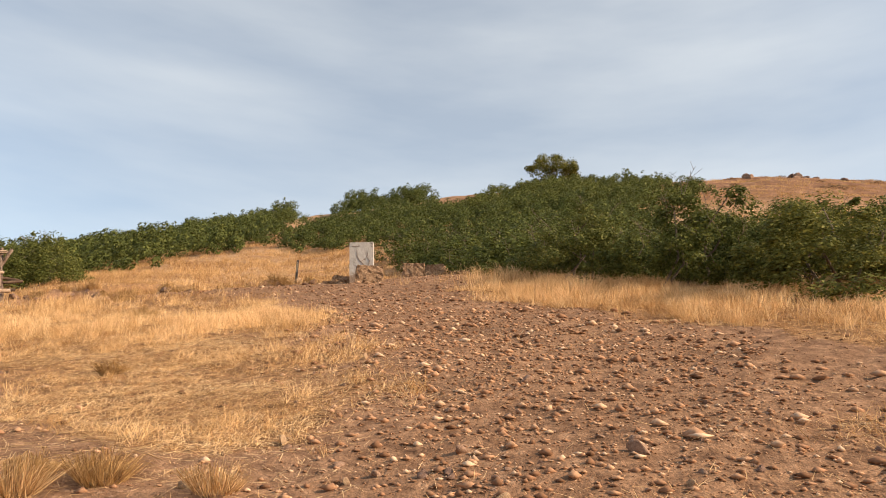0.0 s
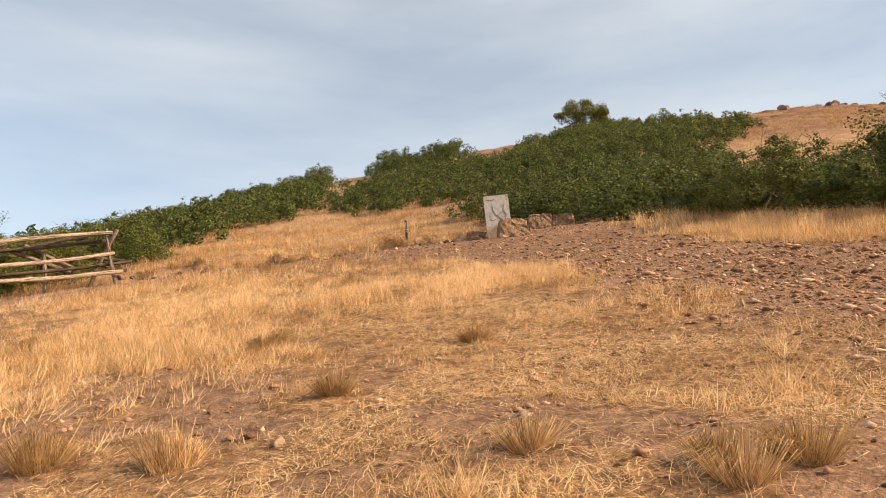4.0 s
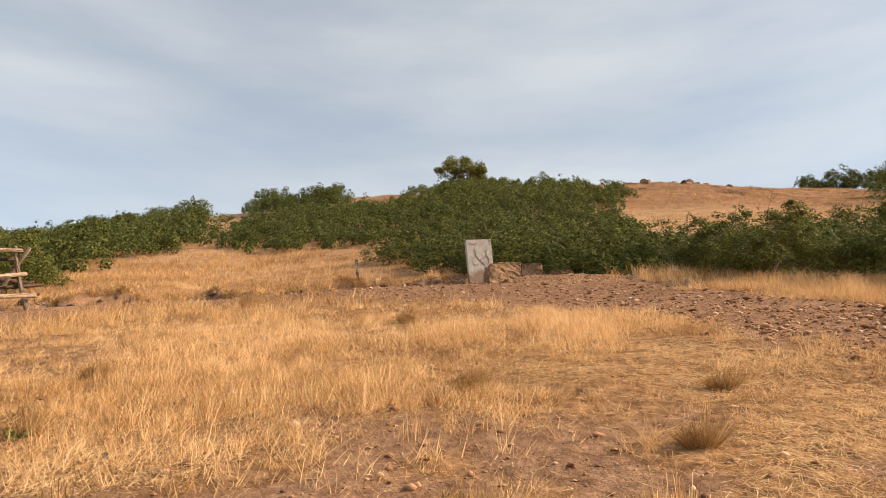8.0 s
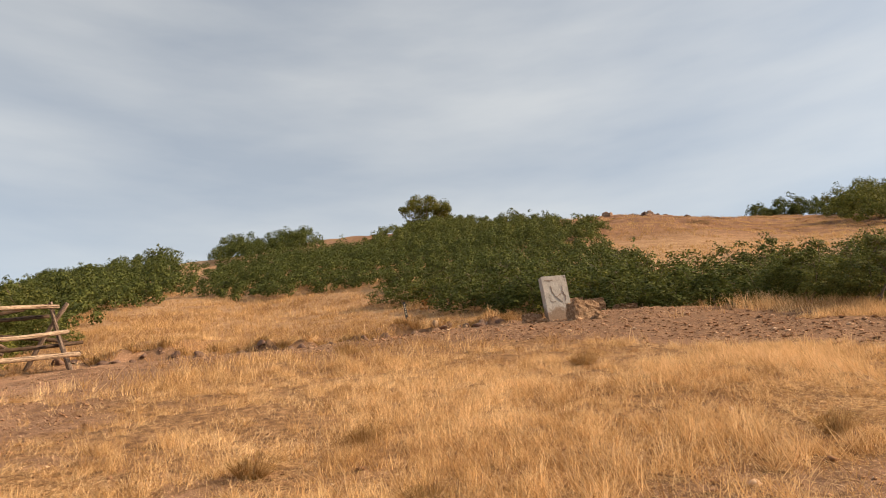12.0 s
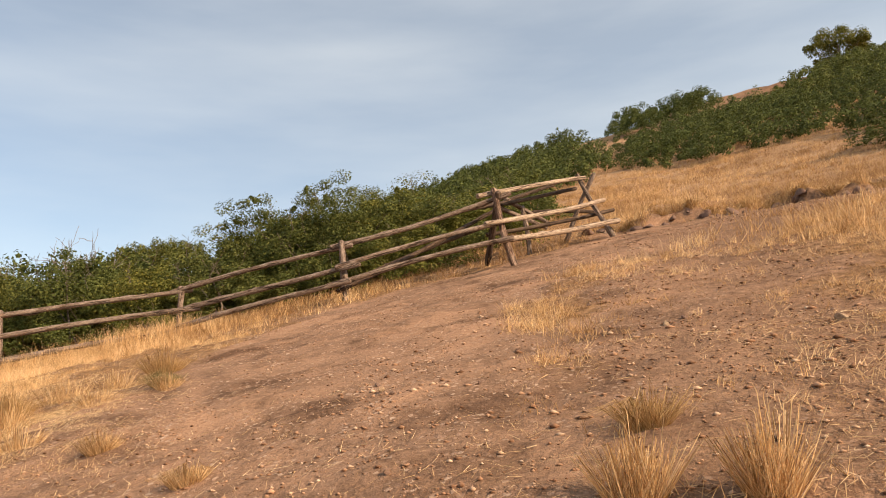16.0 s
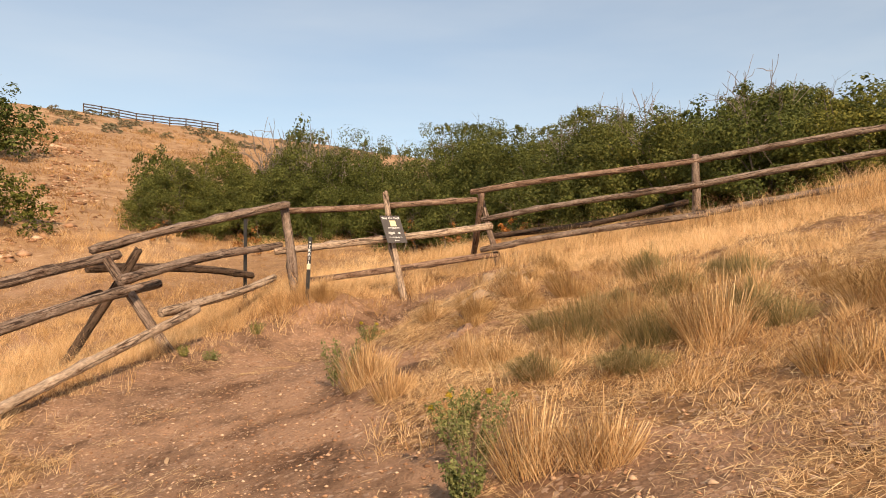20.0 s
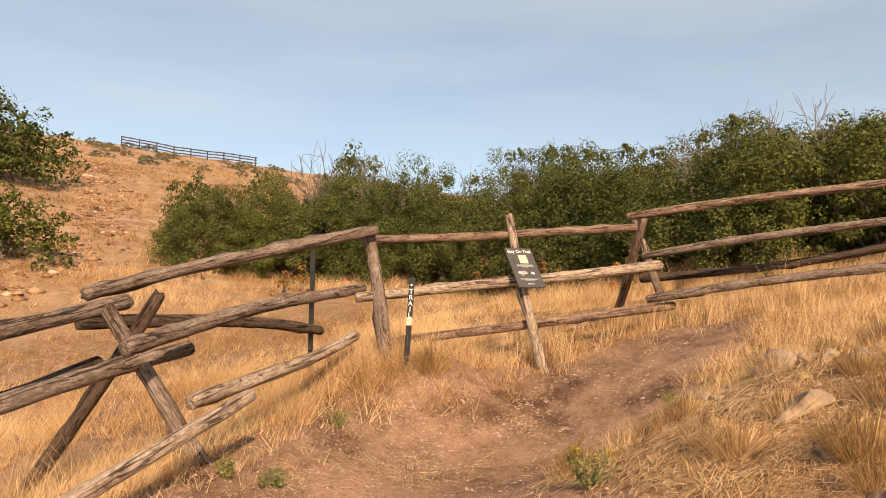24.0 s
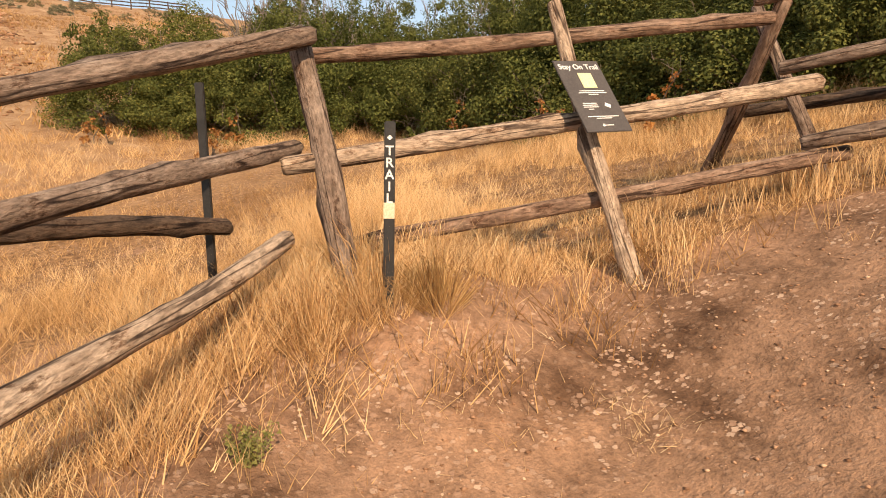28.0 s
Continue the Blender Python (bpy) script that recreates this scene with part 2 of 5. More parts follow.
M_LOG = noisy("weathered_log", [(0.3, (0.135, 0.095, 0.070)), (0.45, (0.236, 0.171, 0.130)), (0.58, (0.310, 0.236, 0.184)), (0.74, (0.423, 0.340, 0.279))], 9, 55, 0.9, 1.0, 0.025, stretch=(1, 1, 0.3), lo=0.5, hi=1.28, cracks=True)
M_PALE = noisy("pale_log", [(0.3, (0.260, 0.185, 0.130)), (0.45, (0.420, 0.315, 0.228)), (0.6, (0.510, 0.394, 0.292)), (0.75, (0.610, 0.490, 0.380))], 8, 45, 0.9, 1.0, 0.025, stretch=(1, 1, 0.3), lo=0.5, hi=1.28, cracks=True)
M_REDLOG = noisy("reddish_log", [(0.3, (0.122, 0.077, 0.054)), (0.46, (0.239, 0.153, 0.106)), (0.58, (0.329, 0.225, 0.162)), (0.74, (0.441, 0.333, 0.257))], 9, 50, 0.9, 1.0, 0.025, stretch=(1, 1, 0.3), lo=0.5, hi=1.28, cracks=True)
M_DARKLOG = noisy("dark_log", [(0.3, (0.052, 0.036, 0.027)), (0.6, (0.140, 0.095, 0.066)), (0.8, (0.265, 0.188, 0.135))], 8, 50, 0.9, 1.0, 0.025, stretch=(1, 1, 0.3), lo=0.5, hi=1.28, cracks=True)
M_STONE = noisy("pinkish_stone", [(0.3, (0.20, 0.12, 0.085)), (0.5, (0.29, 0.185, 0.13)), (0.72, (0.38, 0.27, 0.19))], 5, 60, 0.9, 0.5, 0.008)
M_PALESTONE = noisy("pale_stone", [(0.3, (0.28, 0.19, 0.12)), (0.6, (0.45, 0.32, 0.205)), (0.8, (0.55, 0.42, 0.28))], 6, 60, 0.9, 0.5, 0.008)
M_DARKSTONE = noisy("brown_stone", [(0.3, (0.12, 0.075, 0.058)), (0.6, (0.22, 0.14, 0.105)), (0.8, (0.30, 0.21, 0.16))], 5, 60, 0.9, 0.5, 0.008)


def stained_concrete():
    """Pale concrete with brown soil splashed up its foot in a ragged edge."""
    m, n, l, b = mat("stained_concrete", 0.92, 0.15)
    big, fine_ = noise_tex(n, l, 7, 5, 0.65), noise_tex(n, l, 55, 4, 0.7)
    c = ramp(n, l, big, [(0.33, (0.2, 0.18, 0.16)), (0.38, (0.40, 0.385, 0.36)), (0.66, (0.50, 0.485, 0.455))])
    co, sp, ad = n.new("ShaderNodeTexCoord"), n.new("ShaderNodeSeparateXYZ"), n.new("ShaderNodeMath")
    l.new(co.outputs["Object"], sp.inputs[0])
    ad.operation = "MULTIPLY_ADD"
    l.new(big, ad.inputs[0])
    ad.inputs[1].default_value = 0.7
    l.new(sp.outputs["Z"], ad.inputs[2])
    c = mixc(n, l, ramp(n, l, ad.outputs[0], [(0.72, (0.85, 0.85, 0.85)), (0.86, (0, 0, 0))]), c, (0.27, 0.185, 0.125))
    l.new(mixc(n, l, 1.0, c, ramp(n, l, fine_, [(0.34, (0.72, 0.72, 0.72)), (0.66, (1.12, 1.12, 1.12))]), "MULTIPLY"), b.inputs["Base Color"])
    bump(n, l, b, fine_, 0.6, 0.015)
    return m


M_SLAB = stained_concrete()
M_RUBBLE = noisy("brown_rubble_concrete", [(0.3, (0.13, 0.075, 0.045)), (0.46, (0.30, 0.19, 0.115)), (0.7, (0.46, 0.33, 0.215))], 16, 60, 0.95, 1.0, 0.03)
M_BLACK = noisy("black_painted_post", [(0.3, (0.012, 0.012, 0.012)), (0.7, (0.03, 0.028, 0.027))], 12, 80, 0.5, 0.2, 0.003, spec=0.4)
M_WHITE = noisy("white_decal", [(0.3, (0.70, 0.69, 0.66)), (0.7, (0.8, 0.79, 0.77))], 20, 90, 0.6, 0.05, 0.001)
M_CREAM = noisy("cream_band", [(0.3, (0.62, 0.52, 0.36)), (0.7, (0.72, 0.62, 0.45))], 20, 90, 0.6, 0.05, 0.001)
M_SIGN = noisy("grey_brown_sign", [(0.3, (0.075, 0.066, 0.062)), (0.7, (0.095, 0.084, 0.078))], 6, 90, 0.5, 0.05, 0.001, spec=0.35)
M_YELLOW = noisy("pale_yellow_panel", [(0.3, (0.72, 0.66, 0.36)), (0.7, (0.8, 0.75, 0.45))], 10, 90, 0.6, 0.05, 0.001)
M_MOUNT = noisy("hazy_mountain", [(0.3, (0.17, 0.15, 0.11)), (0.6, (0.25, 0.215, 0.155))], 0.02, 0.2, 1.0, 0.1, 0.1)


# ---- terrain ----
def sstep(a, b, v):
    u = np.clip((v - a) / (b - a), 0, 1)
    return u * u * (3 - 2 * u)


def gauss(x, y, cx, cy, s, h):
    return h * np.exp(-((x - cx) ** 2 + (y - cy) ** 2) / (2 * s * s))


def wave(x, y, f, p):
    return np.sin(f * x + 1.7 * p + 1.3 * np.sin(0.7 * f * y + p)) * np.sin(f * y * 1.13 + 2.1 * p + 1.1 * np.sin(0.61 * f * x - p))


def near_line(x, y, pts):
    best = np.full(np.shape(x), 1e9)
    for (ax, ay), (bx, by) in zip(pts, pts[1:]):
        dx, dy = bx - ax, by - ay
        t = np.clip(((x - ax) * dx + (y - ay) * dy) / (dx * dx + dy * dy), 0, 1)
        best = np.minimum(best, np.hypot(x - ax - t * dx, y - ay - t * dy))
    return best


def bank_y(x):
    return 22.5 - 0.16 * (x + 5.5) + 0.4 * np.sin(1.1 * x) + 0.22 * np.sin(3.1 * x + 1)


def near_hill(x, y):
    """The lower slope, climbing towards +y, with a flatter shelf behind the ruin and the front of the thicket."""
    yc = np.clip(y, -45, 60)
    up = sstep(24, 50, yc)
    xc = np.clip(x, -60, 45)
    xc = xc * (1 - up) + np.clip(x, -60, 3) * up
    z = -0.047 + 0.0364 * xc + 0.3427 * yc + 0.00288 * xc * np.clip(yc, -5, 92) - 0.00066 * yc * yc + 0.00038 * xc * xc
    shelf = np.where(x < -0.6, 19.6, np.maximum(19.6 - 1.45 * (x + 0.6), 12.0))
    z = z - 0.6 * sstep(0, 6.5, yc - shelf) * sstep(-15, -8, x)
    return z + 0.085 * np.maximum(yc - 22, 0) * (1 - 0.6 * sstep(-18, -10, x))


EYE = (-4.5, 3.1, 2.1)      # middle of the lower path, from which the crest is laid out
CREST_U = (-1.3, -1.0, -0.7, -0.48, -0.386, -0.31, -0.228, -0.116, 0.0, 0.107, 0.22, 0.33, 0.44, 0.5, 0.6, 0.74, 0.85, 1.1)
CREST_V = (0.17, 0.19, 0.235, 0.285, 0.304, 0.32, 0.336, 0.355, 0.37, 0.382, 0.391, 0.397, 0.401, 0.397, 0.396, 0.4, 0.415, 0.42)


def fan(u, d):
    """A place d metres north of the path's middle, u metres east for each of them."""
    return EYE[0] + u * d, EYE[1] + d


def hill(x, y):
    """Height of the ground; the slope climbs towards +y to a crest, a second hill stands far off at -x."""
    x, y = np.asarray(x, float), np.asarray(y, float)
    z = near_hill(x, y)
    d = np.clip(y - EYE[1], 26.0, None)
    u = np.clip((x - EYE[0]) / d, -1.3, 1.5)
    crest = np.interp(u, (-1.3, -0.6, -0.3, 0.0, 0.5, 0.62, 0.9), (60, 85, 96, 102, 102, 118, 122))
    v0 = (near_hill(EYE[0] + u * 26, np.full(np.shape(u), EYE[1] + 26)) - EYE[2]) / 26
    vc = np.interp(u, CREST_U, CREST_V)
    rise = np.clip((d - 26) / (crest - 26), 0, 1)
    upper = EYE[2] + (v0 + (vc - v0) * (1 - (1 - rise) ** 2)) * np.minimum(d, crest) - 0.2 * np.clip(d - crest, 0, 150)
    upper = upper + (0.3 * wave(x, y, 0.3, 0.9) + 0.12 * wave(x, y, 0.9, 2.3)) * sstep(45, 75, d) * (1 - sstep(300, 500, y))
    side = sstep(-1.25, -0.85, u)
    z = np.where(y - EYE[1] > 26, upper * side + z * (1 - side), z)
    z = z - 0.13 * (1 - sstep(1.0, 2.2, y - 2.3 + 0.2 * x)) * sstep(-1, 1.5, y - 0.5 + 0.2 * x)
    z = z + gauss(x, y, -25.7, 10.0, 1.2, -0.62) + gauss(x, y, -23.3, 10.5, 0.8, 0.3)
    z = z + 0.38 * np.exp(-near_line(x, y, [(-24.6, 4.2), (-28.4, 9.2)]) ** 2 / 1.8)
    z = z + 0.27 * np.exp(-near_line(x, y, [(-28.7, 8.6), (-27.8, 9.9)]) ** 2 / 0.4)
    on = sstep(-15.5, -12, x) * (1 - sstep(-3.6, -2.4, x))
    scarp = np.clip(0.5 + 0.35 * np.sin(1.9 * x) + 0.25 * np.sin(5.3 * x + 1), 0.08, 1)
    z = z + 0.42 * scarp * on * sstep(-0.1, 0.1, y - bank_y(x)) * (1 - sstep(2, 8, y - bank_y(x)))
    left = 0.24 * np.minimum(-x - 44, 82) - 0.04 * (y - 16.6) + 2.6 - 0.12 * np.maximum(-x - 128, 0)
    left = np.clip(left, -30, 60) + 0.12 * wave(x, y, 0.33, 1.3) + 0.1 * wave(x, y, 0.85, 0.2)
    w = sstep(-30, -46, x)
    k = 1.2
    both = np.logaddexp(z / k, left / k) * k
    z = z * (1 - w) + both * w
    z = z + 0.035 * wave(x, y, 0.9, 0.3) + 0.02 * wave(x, y, 2.3, 1.1)
    far = sstep(250, 900, np.hypot(x, y))
    return z * (1 - far) - 25 * far


TRAIL = [(-12.5, 4.6), (-16.5, 5.9), (-20.0, 6.7), (-23.3, 7.5), (-25.4, 9.0), (-26.5, 10.5), (-26.3, 11.8)]
YARD = [(-23.8, 6.2), (-26.2, 7.9), (-26.8, 9.2), (-26.7, 10.7), (-25.4, 10.8)]
RUIN = [(-4.6, 20.4), (-0.4, 20.4), (0.2, 18.6), (0.2, 16.8)]
RED = [(-14.6, 6.4), (-15.0, 9.5), (-15.6, 13.0), (-15.8, 16.0), (-13.6, 19.0), (-12.6, 20.4)]
UPPER = [(-13.0, 20.0), (-9.5, 20.6), (-6.0, 19.8), (-3.0, 18.0), (-0.5, 13.5), (1.2, 10.5), (3.0, 8.0), (6.0, 6.0), (12, 4)]
GRAVEL = [(3.6, 2.5), (2.4, 5.0), (1.8, 8.0), (0.0, 12.0)]


STONY = [(-11.3, 7.6), (-11.5, 12.5), (-12.2, 17.5)]
_lattice = np.random.RandomState(77).uniform(size=(256, 256))


def vnoise(x, y, f, ox=0.0):
    """Soft random patches from 0 to 1, f patches a metre."""
    u, v = np.asarray(x) * f + 100.3 + ox, np.asarray(y) * f + 57.7 + 1.7 * ox
    i, j = np.floor(u).astype(int), np.floor(v).astype(int)
    a, b = u - i, v - j
    a, b = a * a * (3 - 2 * a), b * b * (3 - 2 * b)
    g = lambda p, q_: _lattice[p % 256, q_ % 256]
    return (g(i, j) * (1 - a) + g(i + 1, j) * a) * (1 - b) + (g(i, j + 1) * (1 - a) + g(i + 1, j + 1) * a) * b


def dirt_mask(x, y):
    r = 0.35 * wave(x, y, 1.3, 0.5) + 0.25 * wave(x, y, 3.1, 2.0)
    d = 1 - sstep(0.85, 1.6, near_line(x, y, TRAIL) + r)
    d = np.maximum(d, 1 - sstep(0.6, 1.15, near_line(x, y, YARD) + 0.6 * r))
    d = np.maximum(d, 1 - sstep(1.0, 1.7, near_line(x, y, RUIN) + r))
    d = np.maximum(d, 1 - sstep(1.7, 2.9, near_line(x, y, RED) + r))
    d = np.maximum(d, 1 - sstep(1.0, 1.9, near_line(x, y, UPPER) + r))
    d = np.maximum(d, 1 - sstep(0.9, 1.9, near_line(x, y, GRAVEL) + r))
    d = np.maximum(d, 0.62 * (1 - sstep(1.0, 2.3, near_line(x, y, STONY) + 2 * r)))
    under = (bank_y(x) - y) / 1.3
    d = np.maximum(d, np.clip(1.1 - np.abs(under - 0.45) + 0.8 * r, 0, 0.95) * sstep(-15.5, -13, x) * (1 - sstep(-3.4, -2.4, x)) * (np.abs(under - 0.45) < 1.2))
    low = 1 - sstep(5.6, 8.2, y + 0.17 * np.maximum(x, -11))
    bare = sstep(0.56 - 0.16 * low, 0.78 - 0.16 * low, 0.65 * vnoise(x, y, 0.8) + 0.35 * vnoise(x, y, 2.4, 9))
    return np.maximum(d, (0.35 + 0.4 * low) * bare)


def red_mask(x, y):
    return np.maximum(sstep(-9, -14, x), 0.1 + 0.15 * wave(x, y, 0.8, 3.0))


def mesh_np(name, verts, tris, attrs=()):
    """A mesh of triangles from arrays; attrs: (name, one value a vertex)."""
    me = bpy.data.meshes.new(name)
    me.vertices.add(len(verts))
    me.vertices.foreach_set("co", np.ascontiguousarray(verts, np.float32).ravel())
    me.loops.add(len(tris) * 3)
    me.loops.foreach_set("vertex_index", np.ascontiguousarray(tris, np.int32).ravel())
    me.polygons.add(len(tris))
    me.polygons.foreach_set("loop_start", np.arange(0, len(tris) * 3, 3, dtype=np.int32))
    me.update(calc_edges=True)
    for nm, val in attrs:
        a = me.attributes.new(nm, "FLOAT", "POINT")
        a.data.foreach_set("value", np.ascontiguousarray(val, np.float32))
    return me


def smooth(me):
    me.polygons.foreach_set("use_smooth", np.ones(len(me.polygons), bool))
    return me


def axis_lines(a, b, step, far):
    core = np.arange(a, b + step / 2, step)
    grow, s = [], step
    v = 0.0
    while v < far:
        s = min(s * 1.17, 1.6) if v < 110 else s * 1.17
        v += s
        grow.append(v)
    grow = np.array(grow)
    return np.concatenate([(a - grow)[::-1], core, b + grow])


gx, gy = axis_lines(-32, 8, 0.15, 2600), axis_lines(-1.5, 27, 0.15, 2600)
GX, GY = np.meshgrid(gx, gy)
gz = hill(GX, GY)
fine = (GX > -34) & (GX < 10) & (GY > -3) & (GY < 30)
rs = np.random.RandomState(5)
gz = gz + fine * rs.normal(0, 0.011, GX.shape) * (0.7 + 0.5 * dirt_mask(GX, GY))
nx, ny = len(gx), len(gy)
idx = np.arange(nx * ny).reshape(ny, nx)
q = np.stack([idx[:-1, :-1], idx[:-1, 1:], idx[1:, 1:], idx[1:, :-1]], -1).reshape(-1, 4)
gt = np.concatenate([q[:, [0, 1, 2]], q[:, [0, 2, 3]]])
farness = sstep(26, 34, GY) * 0.8 + 0.2 * sstep(40, 60, GY)
farness = np.maximum(farness, sstep(-36, -46, GX))
me = mesh_np("ground", np.stack([GX.ravel(), GY.ravel(), gz.ravel()], 1), gt,
             [("dirt", dirt_mask(GX, GY).ravel()), ("red", red_mask(GX, GY).ravel()), ("far", farness.ravel()), ("crest", (sstep(52, 72, GY) * sstep(-25, 5, GX)).ravel())])
me.materials.append(M_GROUND)
tagged(new("ground", smooth(me)), "dry hillside of straw-coloured grass soil and bare reddish dirt", "ground", kind="structure")


def floor_z(x, y):
    """Height of the ground sheet itself, with its small unevenness."""
    x, y = np.asarray(x, float), np.asarray(y, float)
    i, j = np.clip(np.searchsorted(gx, x) - 1, 0, nx - 2), np.clip(np.searchsorted(gy, y) - 1, 0, ny - 2)
    a, b = (x - gx[i]) / (gx[i + 1] - gx[i]), (y - gy[j]) / (gy[j + 1] - gy[j])
    z00, z10, z01, z11 = gz[j, i], gz[j, i + 1], gz[j + 1, i], gz[j + 1, i + 1]
    return np.where(a > b, z00 + a * (z10 - z00) + b * (z11 - z10), z00 + b * (z01 - z00) + a * (z11 - z01))


def part(name, me, material, parent=None, label=""):
    if not me.materials:
        me.materials.append(material)
    ob = new(name, me)
    if parent:
        ob.parent = parent
    if label:
        ob["label"] = label
    return ob


def thing(name, label, category, group="", kind="", at=None):
    ob = new(name)
    if at is not None:
        ob.matrix_world = at if isinstance(at, Matrix) else Matrix.Translation(at)
    return tagged(ob, label, category, group, kind)


def H(x, y):
    return float(hill(x, y))


# ---- logs and stones ----
def log_mesh(length, r0, r1, seed, sides=12, bend=0.02, rough=0.07):
    """A worn round log along z, with knots, a slight bend and blunt chipped ends."""
    rr = random.Random(seed)
    rings = max(4, int(length / 0.16))
    bu, bv = rr.uniform(-bend, bend) * length, rr.uniform(-bend, bend) * length
    ph = rr.uniform(0, 6)
    lobes = [rr.uniform(-rough, rough) for _ in range(sides)]
    knots = [(rr.uniform(0.05, 0.95) * length, rr.randrange(sides), rr.uniform(0.15, 0.4)) for _ in range(int(length * 2.5))]
    ts = [0, 0.02 / length] + [k / rings for k in range(1, rings)] + [1 - 0.02 / length, 1]
    vs, fs = [], []
    for k, t in enumerate(ts):
        cx = bu * math.sin(math.pi * t) + 0.006 * math.sin(9 * t + ph)
        cy = bv * math.sin(math.pi * t) + 0.006 * math.cos(8 * t + ph)
        r = r0 + (r1 - r0) * t
        if k in (0, len(ts) - 1):
            r *= 0.84
        swell = 1 + rr.uniform(-rough, rough) * 0.8
        for s in range(sides):
            w = 2 * math.pi * s / sides
            q = r * swell * (1 + lobes[s] + rr.uniform(-rough, rough) * 0.6)
            for kz, ks, kh in knots:
                if ks == s and abs(kz - t * length) < 0.09:
                    q *= 1 + kh
            dz = rr.uniform(-0.012, 0.012) if k in (0, len(ts) - 1) else 0
            vs.append((cx + math.cos(w) * q, cy + math.sin(w) * q, t * length + dz))
    m = len(ts)
    for k in range(m - 1):
        for s in range(sides):
            s2 = (s + 1) % sides
            fs.append((k * sides + s, k * sides + s2, (k + 1) * sides + s2, (k + 1) * sides + s))
    vs += [(0, 0, 0), (0, 0, length)]
    for s in range(sides):
        s2 = (s + 1) % sides
        fs.append((len(vs) - 2, s2, s))
        fs.append((len(vs) - 1, (m - 1) * sides + s, (m - 1) * sides + s2))
    me = bpy.data.meshes.new("log")
    me.from_pydata(vs, [], fs)
    return smooth(me)


def log_pose(a, b):
    return Matrix.Translation(a) @ (Vector(b) - Vector(a)).to_track_quat("Z", "Y").to_matrix().to_4x4()


def ico(sub=1):
    bm = bmesh.new()
    bmesh.ops.create_icosphere(bm, subdivisions=sub, radius=1)
    v = np.array([p.co[:] for p in bm.verts])
    f = np.array([[p.index for p in t.verts] for t in bm.faces])
    bm.free()
    return v, f


ICO1, ICO2 = ico(1), ico(2)


def stone_mesh(seed, flat=0.6, cuts=11):
    """An angular stone: a ball cut by random planes, with flat facets."""
    v, f = ICO2
    r = np.random.RandomState(seed)
    v = v.copy()
    for _ in range(cuts):
        d = r.normal(size=3)
        d /= np.linalg.norm(d)
        over = np.maximum(v @ d - r.uniform(0.35, 0.8), 0)
        v -= over[:, None] * d
    v *= np.array([1, r.uniform(0.6, 0.95), 1])
    v += r.normal(0, 0.018, v.shape)
    v[:, 2] *= flat
    return mesh_np("stone", v, f)


# ---- shrubs ----
def leaf_cloud(rng, count, clumps, size, droop=0.25):
    """Small leaves scattered through lumpy clumps: verts, triangles."""
    c = clumps[rng.randint(len(clumps), size=count)]
    d = rng.normal(size=(count, 3))
    d /= np.linalg.norm(d, axis=1)[:, None]
    rad = rng.uniform(0.25, 1.0, count) ** 0.45
    p = c[:, :3] + d * rad[:, None] * c[:, 3:4] * np.array([1, 1, 0.8])
    out = d + rng.normal(0, 0.42, (count, 3)) + np.array([0, 0, 0.5])
    out /= np.linalg.norm(out, axis=1)[:, None]
    t = np.cross(out, rng.normal(size=(count, 3)))
    t /= np.linalg.norm(t, axis=1)[:, None]
    b = np.cross(out, t)
    s = size * rng.uniform(0.6, 1.25, count)[:, None]
    k = rng.uniform(-0.3, 0.3, count)[:, None]
    v = np.stack([p - t * s * 0.6 - b * s * 0.25, p + t * s * (0.4 + k) - b * s * 0.3, p + t * s * k + b * s * 0.6], 1)
    f = np.arange(count)[:, None] * 3 + np.array([[0, 1, 2]])
    return v.reshape(-1, 3), f


def stick(p0, p1, r0, r1, sides=5, seg=3, rng=None, wob=0.06):
    a, b = np.array(p0, float), np.array(p1, float)
    ax = (b - a) / max(np.linalg.norm(b - a), 1e-6)
    u = np.cross(ax, [0.3123, 0.8071, 0.5017])
    u /= np.linalg.norm(u)
    w = np.cross(ax, u)
    vs, fs = [], []
    L = np.linalg.norm(b - a)
    for k in range(seg + 1):
        t = k / seg
        c = a + (b - a) * t
        if rng is not None and 0 < k < seg:
            c = c + rng.normal(0, wob * L, 3)
        r = r0 + (r1 - r0) * t
        for s in range(sides):
            g = 2 * math.pi * s / sides
            vs.append(c + (u * math.cos(g) + w * math.sin(g)) * r)
    for k in range(seg):
        for s in range(sides):
            s2 = (s + 1) % sides
            i, j = k * sides + s, k * sides + s2
            fs += [(i, j, j + sides), (i, j + sides, i + sides)]
    return np.array(vs), np.array(fs)


def join(parts):
    vs, fs, n = [], [], 0
    for v, f in parts:
        vs.append(v)
        fs.append(f + n)
        n += len(v)
    return np.concatenate(vs), np.concatenate(fs)


